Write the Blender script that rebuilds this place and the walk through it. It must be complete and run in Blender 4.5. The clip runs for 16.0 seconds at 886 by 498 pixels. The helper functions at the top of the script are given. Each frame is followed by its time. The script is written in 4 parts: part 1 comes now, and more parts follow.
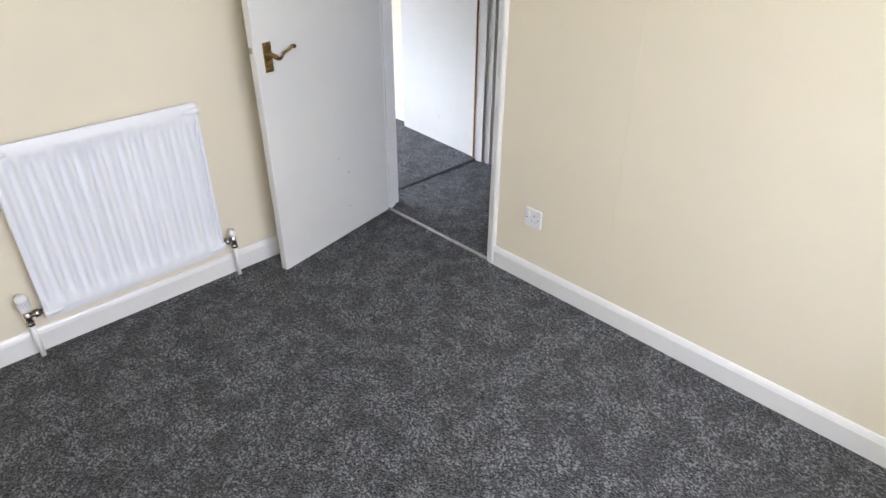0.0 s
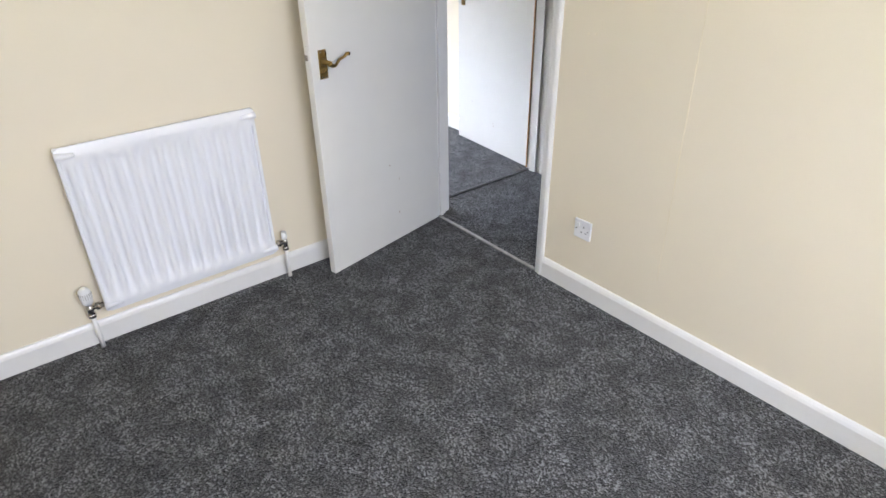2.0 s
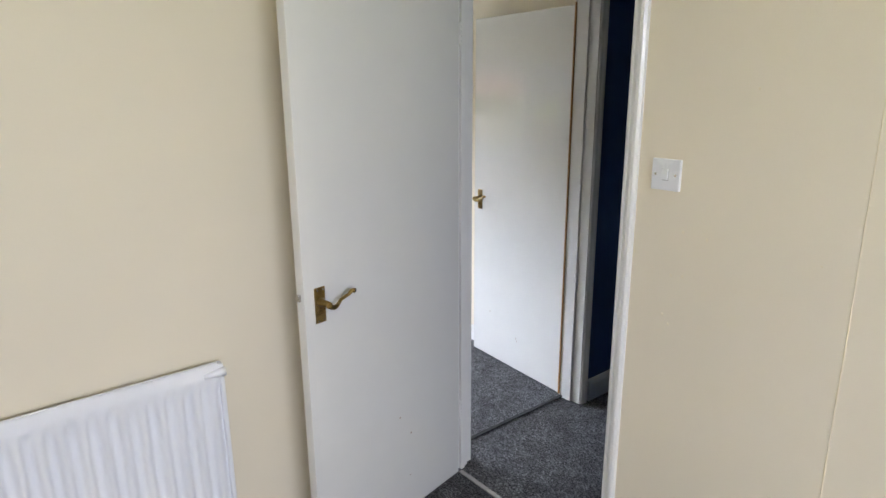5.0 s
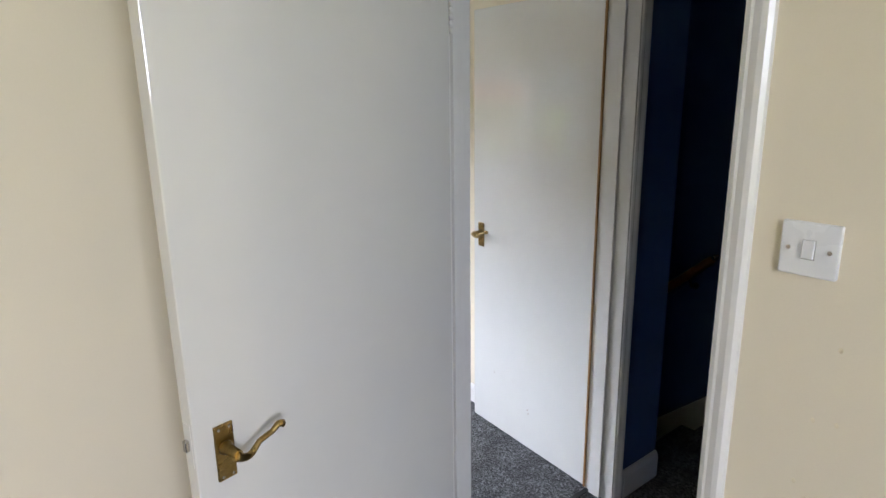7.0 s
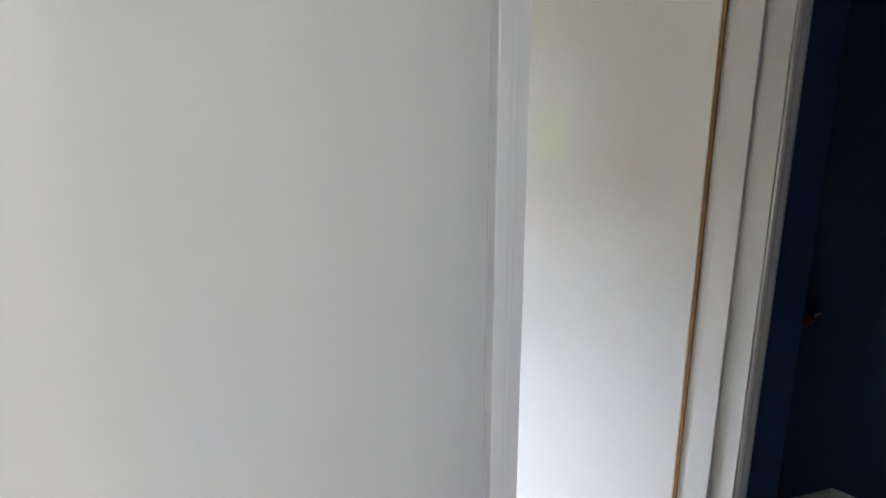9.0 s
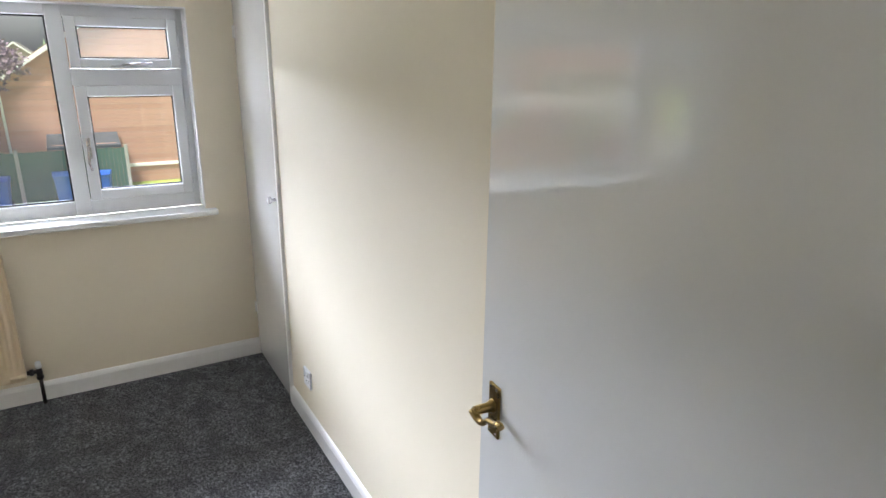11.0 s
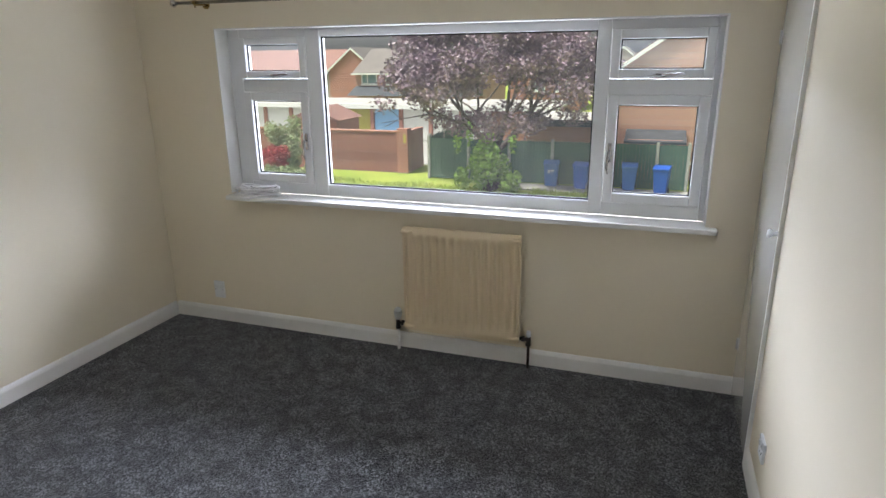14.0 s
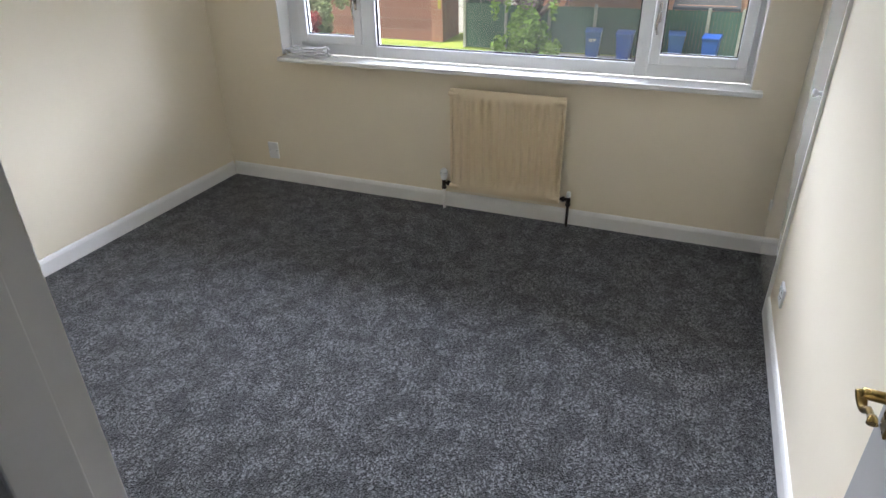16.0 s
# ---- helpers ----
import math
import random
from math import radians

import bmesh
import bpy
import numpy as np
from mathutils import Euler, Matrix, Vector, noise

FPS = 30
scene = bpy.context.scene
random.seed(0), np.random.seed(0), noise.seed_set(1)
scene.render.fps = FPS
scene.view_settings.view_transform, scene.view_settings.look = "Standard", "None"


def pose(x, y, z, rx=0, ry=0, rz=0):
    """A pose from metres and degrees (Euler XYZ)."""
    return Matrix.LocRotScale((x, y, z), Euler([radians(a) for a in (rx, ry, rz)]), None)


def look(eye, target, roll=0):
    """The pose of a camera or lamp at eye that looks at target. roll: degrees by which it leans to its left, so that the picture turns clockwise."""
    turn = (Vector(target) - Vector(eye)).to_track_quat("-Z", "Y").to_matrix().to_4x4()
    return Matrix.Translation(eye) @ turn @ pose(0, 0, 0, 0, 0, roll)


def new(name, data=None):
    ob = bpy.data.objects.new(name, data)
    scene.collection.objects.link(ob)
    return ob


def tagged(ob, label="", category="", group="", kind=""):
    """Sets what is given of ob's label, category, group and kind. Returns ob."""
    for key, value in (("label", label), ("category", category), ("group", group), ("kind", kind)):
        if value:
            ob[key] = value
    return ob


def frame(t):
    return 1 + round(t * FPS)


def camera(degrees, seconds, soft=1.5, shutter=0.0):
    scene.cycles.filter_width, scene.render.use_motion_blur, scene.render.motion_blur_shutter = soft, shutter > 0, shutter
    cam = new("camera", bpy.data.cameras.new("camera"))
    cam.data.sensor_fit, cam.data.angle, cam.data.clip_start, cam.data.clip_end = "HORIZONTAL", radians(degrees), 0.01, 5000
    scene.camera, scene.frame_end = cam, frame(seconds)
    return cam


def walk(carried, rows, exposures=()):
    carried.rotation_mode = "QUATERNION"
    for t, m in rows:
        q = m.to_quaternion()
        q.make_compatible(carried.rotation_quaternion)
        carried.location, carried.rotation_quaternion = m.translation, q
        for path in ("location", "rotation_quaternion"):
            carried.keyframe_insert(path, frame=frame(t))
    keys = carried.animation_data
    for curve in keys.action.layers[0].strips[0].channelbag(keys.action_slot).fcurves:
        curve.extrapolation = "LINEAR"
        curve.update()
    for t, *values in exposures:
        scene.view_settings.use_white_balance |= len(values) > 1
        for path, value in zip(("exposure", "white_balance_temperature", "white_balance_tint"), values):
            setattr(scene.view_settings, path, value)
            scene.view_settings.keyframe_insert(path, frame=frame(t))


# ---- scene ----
cam = camera(71.3, 16.0)
PATH = [
    (0, (1.671, -1.931, 1.587), (0.444, -0.735, 0.556), 0.3),
    (0.5, (1.678, -1.926, 1.592), (0.428, -0.751, 0.563), -0.2),
    (1, (1.713, -1.925, 1.577), (0.421, -0.788, 0.558), -0.7),
    (1.5, (1.731, -1.919, 1.579), (0.408, -0.819, 0.56), -0.7),
    (2, (1.693, -1.896, 1.574), (0.334, -0.825, 0.571), -0.9),
    (2.5, (1.612, -1.864, 1.596), (0.201, -0.744, 0.727), -0.8),
    (3, (1.499, -1.84, 1.6), (0.03, -0.662, 0.927), -0.6),
    (3.5, (1.35, -1.832, 1.632), (-0.125, -0.652, 0.977), -0.7),
    (4, (1.23, -1.821, 1.628), (-0.267, -0.62, 1.063), -0.6),
    (4.5, (1.15, -1.7, 1.621), (-0.351, -0.484, 1.104), -0.6),
    (4.7, (1.122, -1.631, 1.632), (-0.38, -0.414, 1.117), -0.4),
    (6.8, (0.54, -1.119, 1.629), (-0.965, 0.101, 1.132), -0.9),
    (7, (0.503, -1.037, 1.638), (-1.004, 0.183, 1.145), -0.8),
    (7.5, (0.393, -0.849, 1.625), (-1.116, 0.367, 1.133), -0.6),
    (8, (0.162, -0.774, 1.588), (-1.337, 0.467, 1.127), -0.1),
    (8.2, (0.071, -0.758, 1.578), (-1.415, 0.504, 1.137), -0.3),
    (10.3, (-0.685, 0.062, 1.625), (-2.109, 1.331, 1.022), -0.0),
    (10.5, (-0.718, 0.088, 1.61), (-2.213, 1.282, 1.026), 0.2),
    (11, (-0.726, 0.265, 1.656), (-2.372, 1.236, 1.066), 0.7),
    (11.5, (-0.77, 0.394, 1.65), (-2.505, 1.196, 1.061), 0.6),
    (12, (-0.834, 0.416, 1.651), (-2.713, 0.761, 1.06), 0.1),
    (12.5, (-0.896, 0.462, 1.66), (-2.802, 0.628, 1.075), 0.4),
    (13, (-0.91, 0.51, 1.69), (-2.819, 0.479, 1.096), -0.0),
    (13.5, (-0.904, 0.534, 1.686), (-2.768, 0.114, 1.096), -0.4),
    (14, (-0.885, 0.534, 1.698), (-2.69, -0.091, 1.107), -0.6),
    (14.5, (-0.878, 0.526, 1.705), (-2.631, -0.198, 1.071), -0.8),
    (15, (-0.881, 0.529, 1.7), (-2.574, -0.178, 0.902), -0.8),
    (15.5, (-0.822, 0.545, 1.712), (-2.464, -0.153, 0.808), -1.1),
    (16, (-0.65, 0.532, 1.688), (-2.274, -0.137, 0.731), -1.0),
]
walk(cam, [(t, look(eye, target, roll)) for t, eye, target, roll in PATH], [(0, 1.3), (2.0, 1.3), (4.0, 1.05), (7.0, 0.98), (8.2, 1.08), (10.3, 1.25), (11.0, 0.82), (11.5, 0.9), (12.0, 0.6), (12.5, 0.36), (14.5, 0.36), (16, 0.6)])

# ---- light ----
world = bpy.data.worlds.new("world")
scene.world = world
world.use_nodes = True
sky = world.node_tree.nodes.new("ShaderNodeTexSky")
sky.sky_type = "NISHITA"
sky.sun_disc = False
sky.sun_elevation, sky.sun_rotation = radians(63), radians(157)
sky.air_density, sky.dust_density = 1.0, 4.0
hsv = world.node_tree.nodes.new("ShaderNodeHueSaturation")
hsv.inputs["Saturation"].default_value = 0.2
world.node_tree.links.new(sky.outputs[0], hsv.inputs["Color"])
world.node_tree.links.new(hsv.outputs[0], world.node_tree.nodes["Background"].inputs[0])
world.node_tree.nodes["Background"].inputs[1].default_value = 0.15


def lamp(name, kind, m, energy, color, size=1.0, size_y=1.0):
    data = bpy.data.lights.new(name, kind)
    data.energy, data.color = energy, color
    if kind == "AREA":
        data.shape, data.size, data.size_y = "RECTANGLE", size, size_y
    ob = new(name, data)
    ob.matrix_world = m
    return ob


sun = lamp("sun", "SUN", look((0, 0, 30), (-9, 12, 0)), 5.0, (1.0, 0.96, 0.9))
sun.data.angle = radians(12)
# the sky above the rear window, and the sky in the front window's opening
lamp("sky_light_rear", "AREA", look((-12.0, -0.6, 5.3), (-4.2, -0.6, 2.2)), 7000, (0.82, 0.895, 1.11), 17, 5)
# unseen fill lamp under the rear window, added in place of ground bounce
lamp("fill_lamp_rear", "AREA", look((-6.2, -0.6, -0.6), (-4.2, -0.6, 1.25)), 375, (0.86, 0.92, 1.1), 6.0, 1.8)
lamp("sky_light_front", "AREA", look((3.0, -1.5, 2.35), (-0.35, -1.4, 0.8)), 134, (0.85, 0.905, 1.12), 3.2, 1.5)


# ---- materials ----
def mat(name, a, b=None, rough=0.6, metal=0.0, scale=6.0, fine=120.0, bump=0.0, depth=0.002, spread=0.25, spec=0.5, island=0.0, coat=0.0):
    """Two colours mixed by broad and fine noise, with a fine relief."""
    m = bpy.data.materials.new(name)
    m.use_nodes = True
    n, l = m.node_tree.nodes, m.node_tree.links
    p = n["Principled BSDF"]
    p.inputs["Metallic"].default_value = metal
    p.inputs["Specular IOR Level"].default_value = spec
    co = n.new("ShaderNodeTexCoord")
    n1, n2 = n.new("ShaderNodeTexNoise"), n.new("ShaderNodeTexNoise")
    for k, s, d in ((n1, scale, 4), (n2, fine, 3)):
        k.inputs["Scale"].default_value, k.inputs["Detail"].default_value = s, d
        l.new(co.outputs["Object"], k.inputs["Vector"])
    mixf = n.new("ShaderNodeMath")
    mixf.operation = "MULTIPLY_ADD"
    l.new(n1.outputs[0], mixf.inputs[0])
    mixf.inputs[1].default_value = 1 - spread
    sc = n.new("ShaderNodeMath")
    sc.operation = "MULTIPLY"
    sc.inputs[1].default_value = spread
    l.new(n2.outputs[0], sc.inputs[0])
    l.new(sc.outputs[0], mixf.inputs[2])
    ramp = n.new("ShaderNodeValToRGB")
    ramp.color_ramp.elements[0].position, ramp.color_ramp.elements[1].position = 0.32, 0.68
    b = b or tuple(c * 0.9 for c in a)
    ramp.color_ramp.elements[0].color, ramp.color_ramp.elements[1].color = (*a, 1), (*b, 1)
    l.new(mixf.outputs[0], ramp.inputs[0])
    out = ramp.outputs[0]
    if island:
        geo, hs = n.new("ShaderNodeNewGeometry"), n.new("ShaderNodeHueSaturation")
        mr = n.new("ShaderNodeMapRange")
        mr.inputs[3].default_value, mr.inputs[4].default_value = 1 - island, 1 + island
        l.new(geo.outputs["Random Per Island"], mr.inputs[0])
        l.new(mr.outputs[0], hs.inputs["Value"])
        l.new(out, hs.inputs["Color"])
        out = hs.outputs[0]
    l.new(out, p.inputs["Base Color"])
    rr = n.new("ShaderNodeMapRange")
    rr.inputs[3].default_value, rr.inputs[4].default_value = rough * 0.85, min(1, rough * 1.15)
    l.new(n1.outputs[0], rr.inputs[0])
    l.new(rr.outputs[0], p.inputs["Roughness"])
    if coat:
        p.inputs["Coat Weight"].default_value, p.inputs["Coat Roughness"].default_value = coat, rough * 0.5
        p.inputs["Coat IOR"].default_value = 1.75
    if bump:
        bp = n.new("ShaderNodeBump")
        bp.inputs["Strength"].default_value, bp.inputs["Distance"].default_value = bump, depth
        l.new(n2.outputs[0], bp.inputs["Height"])
        l.new(bp.outputs[0], p.inputs["Normal"])
    return m


def carpet_material():
    """Charcoal twist pile: fine light and dark tufts, broad brushed patches."""
    m = bpy.data.materials.new("charcoal_carpet")
    m.use_nodes = True
    n, l = m.node_tree.nodes, m.node_tree.links
    p = n["Principled BSDF"]
    p.inputs["Roughness"].default_value = 0.95
    p.inputs["Specular IOR Level"].default_value = 0.15
    p.inputs["Sheen Weight"].default_value = 0.25
    p.inputs["Sheen Roughness"].default_value = 0.5
    co = n.new("ShaderNodeTexCoord")
    tuft, vor, patch = n.new("ShaderNodeTexNoise"), n.new("ShaderNodeTexVoronoi"), n.new("ShaderNodeTexNoise")
    tuft.inputs["Scale"].default_value, tuft.inputs["Detail"].default_value = 170, 4
    tuft.inputs["Roughness"].default_value = 0.75
    vor.inputs["Scale"].default_value = 185
    patch.inputs["Scale"].default_value, patch.inputs["Detail"].default_value = 9.0, 5
    patch.inputs["Distortion"].default_value = 0.15
    for k in (tuft, vor, patch):
        l.new(co.outputs["Object"], k.inputs["Vector"])
    ramp = n.new("ShaderNodeValToRGB")
    e = ramp.color_ramp.elements
    e[0].position, e[0].color = 0.33, (0.006, 0.0061, 0.0068, 1)
    e[1].position, e[1].color = 0.70, (0.28, 0.284, 0.295, 1)
    mid = ramp.color_ramp.elements.new(0.52)
    mid.color = (0.025, 0.0255, 0.0275, 1)
    sep, mixv = n.new("ShaderNodeSeparateColor"), n.new("ShaderNodeMath")
    l.new(vor.outputs["Color"], sep.inputs[0])
    mixv.operation = "MULTIPLY_ADD"
    mixv.inputs[1].default_value = 0.42
    half = n.new("ShaderNodeMath")
    half.operation = "MULTIPLY"
    half.inputs[1].default_value = 0.6
    l.new(tuft.outputs[0], half.inputs[0])
    l.new(sep.outputs[0], mixv.inputs[0])
    l.new(half.outputs[0], mixv.inputs[2])
    l.new(mixv.outputs[0], ramp.inputs[0])
    hs, mr = n.new("ShaderNodeHueSaturation"), n.new("ShaderNodeMapRange")
    mr.inputs[1].default_value, mr.inputs[2].default_value = 0.42, 0.55
    mr.inputs[3].default_value, mr.inputs[4].default_value = 0.48, 1.05
    l.new(patch.outputs[0], mr.inputs[0])
    l.new(mr.outputs[0], hs.inputs["Value"])
    l.new(ramp.outputs[0], hs.inputs["Color"])
    l.new(hs.outputs[0], p.inputs["Base Color"])
    add = n.new("ShaderNodeMath")
    l.new(tuft.outputs[0], add.inputs[0])
    l.new(vor.outputs["Distance"], add.inputs[1])
    bp = n.new("ShaderNodeBump")
    bp.inputs["Strength"].default_value, bp.inputs["Distance"].default_value = 1.0, 0.008
    l.new(add.outputs[0], bp.inputs["Height"])
    l.new(bp.outputs[0], p.inputs["Normal"])
    return m


def brick_material(name, c1, c2, mortar, turn=(0, 0, 0), bw=0.225, rh=0.075):
    m = bpy.data.materials.new(name)
    m.use_nodes = True
    n, l = m.node_tree.nodes, m.node_tree.links
    p = n["Principled BSDF"]
    p.inputs["Roughness"].default_value = 0.9
    co, mp, br = n.new("ShaderNodeTexCoord"), n.new("ShaderNodeMapping"), n.new("ShaderNodeTexBrick")
    mp.inputs["Rotation"].default_value = [radians(a) for a in turn]
    br.inputs["Color1"].default_value, br.inputs["Color2"].default_value, br.inputs["Mortar"].default_value = (*c1, 1), (*c2, 1), (*mortar, 1)
    br.inputs["Scale"].default_value, br.inputs["Brick Width"].default_value, br.inputs["Row Height"].default_value = 1, bw, rh
    br.inputs["Mortar Size"].default_value = 0.008
    l.new(co.outputs["Object"], mp.inputs[0])
    l.new(mp.outputs[0], br.inputs["Vector"])
    no, hs = n.new("ShaderNodeTexNoise"), n.new("ShaderNodeHueSaturation")
    no.inputs["Scale"].default_value = 1.5
    mr = n.new("ShaderNodeMapRange")
    mr.inputs[3].default_value, mr.inputs[4].default_value = 0.7, 1.3
    l.new(no.outputs[0], mr.inputs[0])
    l.new(mr.outputs[0], hs.inputs["Value"])
    l.new(br.outputs[0], hs.inputs["Color"])
    l.new(hs.outputs[0], p.inputs["Base Color"])
    bp = n.new("ShaderNodeBump")
    bp.inputs["Distance"].default_value = 0.01
    l.new(br.outputs["Fac"], bp.inputs["Height"])
    bp.invert = True
    l.new(bp.outputs[0], p.inputs["Normal"])
    return m


def glass_material(name, haze):
    """Clear glass with a thin uneven white veil mixed in to haze the view."""
    m = bpy.data.materials.new(name)
    m.use_nodes = True
    n, l = m.node_tree.nodes, m.node_tree.links
    n.remove(n["Principled BSDF"])
    t, g, mx, f = n.new("ShaderNodeBsdfTransparent"), n.new("ShaderNodeBsdfGlossy"), n.new("ShaderNodeMixShader"), n.new("ShaderNodeFresnel")
    t.inputs[0].default_value = (0.96, 0.98, 0.97, 1)
    g.inputs["Roughness"].default_value = 0.02
    f.inputs[0].default_value = 1.45
    veil, veil_mix = n.new("ShaderNodeBsdfTranslucent"), n.new("ShaderNodeMixShader")
    veil.inputs[0].default_value = (0.9, 0.9, 0.9, 1)
    co, veil_noise, amount = n.new("ShaderNodeTexCoord"), n.new("ShaderNodeTexNoise"), n.new("ShaderNodeMapRange")
    veil_noise.inputs["Scale"].default_value, veil_noise.inputs["Detail"].default_value = 3.0, 4
    amount.inputs[3].default_value, amount.inputs[4].default_value = haze * 0.6, haze * 1.4
    l.new(co.outputs["Object"], veil_noise.inputs["Vector"])
    l.new(veil_noise.outputs[0], amount.inputs[0])
    l.new(amount.outputs[0], veil_mix.inputs[0])
    l.new(t.outputs[0], veil_mix.inputs[1])
    l.new(veil.outputs[0], veil_mix.inputs[2])
    l.new(f.outputs[0], mx.inputs[0])
    l.new(veil_mix.outputs[0], mx.inputs[1])
    l.new(g.outputs[0], mx.inputs[2])
    l.new(mx.outputs[0], n["Material Output"].inputs[0])
    return m


CREAM = mat("cream_wall_paint", (0.80, 0.718, 0.558), (0.77, 0.688, 0.534), rough=0.62, scale=2.2, fine=260, bump=0.18, depth=0.001, spread=0.3)
NAVY = mat("navy_wall_paint", (0.05, 0.105, 0.24), (0.044, 0.094, 0.215), rough=0.6, scale=3, fine=260, bump=0.15, depth=0.001)
GLOSS = mat("white_gloss_paint", (0.80, 0.79, 0.75), (0.77, 0.76, 0.725), rough=0.14, scale=3, fine=9, bump=0.1, depth=0.004, spread=0.5, coat=1.0)
TRIM = mat("white_trim_paint", (0.80, 0.79, 0.765), (0.75, 0.735, 0.70), rough=0.3, scale=5, fine=60, bump=0.12, depth=0.001, coat=0.12)
CEIL = mat("white_ceiling_paint", (0.8, 0.79, 0.76), rough=0.8, bump=0.1)
UPVC = mat("white_window_plastic", (0.8, 0.81, 0.82), (0.76, 0.77, 0.78), rough=0.3, scale=4)
PLATE = mat("white_plate_plastic", (0.8, 0.8, 0.8), (0.77, 0.77, 0.77), rough=0.28)
RADW = mat("white_radiator_enamel", (0.82, 0.825, 0.84), (0.79, 0.795, 0.81), rough=0.3, scale=3)
RADC = mat("cream_radiator_enamel", (0.78, 0.645, 0.44), (0.73, 0.595, 0.40), rough=0.38, scale=3)
BRASS = mat("worn_brass", (0.42, 0.29, 0.11), (0.27, 0.18, 0.065), rough=0.28, metal=1.0, scale=30)
CHROME = mat("worn_chrome", (0.62, 0.6, 0.57), (0.4, 0.38, 0.36), rough=0.25, metal=1.0, scale=60)
DARKPIPE = mat("tarnished_copper", (0.05, 0.035, 0.03), (0.025, 0.02, 0.018), rough=0.5, metal=0.6, scale=40)
# plain black for rubber and plastic parts, and for shade painted into holes and gaps
BLACK = mat("black_parts_and_recess_shade", (0.012, 0.012, 0.012), rough=0.7)
GAPWOOD = mat("bare_wood_edge", (0.33, 0.17, 0.05), (0.24, 0.115, 0.03), rough=0.6, scale=14)
RAILWOOD = mat("varnished_wood", (0.30, 0.12, 0.035), (0.2, 0.08, 0.02), rough=0.3, scale=12)
SEAM = mat("paint_ridge", (0.82, 0.72, 0.52), rough=0.55)
STRIP = mat("grey_metal_strip", (0.5, 0.49, 0.47), (0.36, 0.35, 0.34), rough=0.5, metal=0.7, scale=40)
CARPET = carpet_material()
GLASS = glass_material("window_glass", 0.003)
VENTGLASS = glass_material("veiled_window_glass", 0.014)
GRASS = mat("rough_grass", (0.17, 0.26, 0.035), (0.36, 0.38, 0.09), rough=0.9, scale=0.7, fine=14, bump=0.6, depth=0.05, spread=0.4, spec=0.1)
BLADE = mat("grass_blades", (0.18, 0.28, 0.04), (0.4, 0.42, 0.1), rough=0.8, scale=0.8, island=0.4, spec=0.1)
PATH_M = mat("concrete_paving", (0.34, 0.32, 0.29), (0.25, 0.24, 0.22), rough=0.9, scale=3, bump=0.3)
BRICK = brick_material("orange_brick", (0.47, 0.27, 0.2), (0.40, 0.22, 0.16), (0.36, 0.3, 0.25), (90, 0, 90))
BRICK2 = brick_material("dark_red_brick", (0.26, 0.115, 0.09), (0.2, 0.085, 0.065), (0.27, 0.22, 0.19), (90, 0, 90), 0.45, 0.15)
BRICK3 = brick_material("red_brick", (0.38, 0.17, 0.12), (0.31, 0.14, 0.10), (0.34, 0.29, 0.25), (90, 0, 90))
FENCE = mat("green_stained_timber", (0.035, 0.075, 0.055), (0.055, 0.10, 0.075), rough=0.85, scale=2, fine=30, bump=0.4, island=0.25)
POST = mat("concrete_post", (0.34, 0.34, 0.31), (0.27, 0.27, 0.25), rough=0.9, scale=6, bump=0.3)
BIN = mat("blue_bin_plastic", (0.012, 0.085, 0.42), (0.01, 0.07, 0.36), rough=0.45, scale=4)
BINL = mat("faded_blue_bin_plastic", (0.05, 0.13, 0.38), (0.04, 0.11, 0.33), rough=0.5, scale=4)
BARK = mat("grey_brown_bark", (0.10, 0.075, 0.065), (0.055, 0.042, 0.038), rough=0.95, scale=8, fine=40, bump=0.7, depth=0.02)
PLUM = mat("plum_purple_leaves", (0.13, 0.075, 0.105), (0.24, 0.17, 0.2), rough=0.55, scale=0.9, island=0.5)
LEAF = mat("fresh_green_leaves", (0.15, 0.28, 0.04), (0.28, 0.42, 0.09), rough=0.6, scale=1.2, island=0.4)
PALELEAF = mat("pale_variegated_leaves", (0.2, 0.26, 0.11), (0.32, 0.36, 0.2), rough=0.6, scale=1.5, island=0.35)
REDLEAF = mat("crimson_leaves", (0.30, 0.03, 0.035), (0.42, 0.06, 0.06), rough=0.6, scale=1.5, island=0.4)
WOODS = mat("distant_leaves", (0.1, 0.15, 0.08), (0.16, 0.22, 0.12), rough=0.8, scale=0.3, island=0.3)
TILE = mat("grey_brown_roof_tile", (0.19, 0.165, 0.145), (0.13, 0.115, 0.105), rough=0.9, scale=1, bump=0.3)
REDTILE = mat("red_brown_roof_tile", (0.27, 0.14, 0.11), (0.21, 0.11, 0.09), rough=0.9, scale=1, bump=0.3)
SLATE = mat("dark_slate", (0.06, 0.065, 0.075), (0.04, 0.045, 0.05), rough=0.7, scale=2)
FELT = mat("pale_roof_felt", (0.42, 0.40, 0.37), (0.33, 0.31, 0.29), rough=0.9, scale=1)
YELLOW = mat("mustard_garage_paint", (0.42, 0.37, 0.06), (0.37, 0.32, 0.05), rough=0.5)
SKYBLUE = mat("pale_blue_garage_paint", (0.25, 0.47, 0.75), (0.22, 0.42, 0.69), rough=0.5)
WHITE = mat("white_outdoor_paint", (0.74, 0.74, 0.72), (0.66, 0.66, 0.64), rough=0.5)
FARGLASS = mat("far_window_glass", (0.14, 0.22, 0.26), (0.2, 0.3, 0.33), rough=0.08, scale=1)


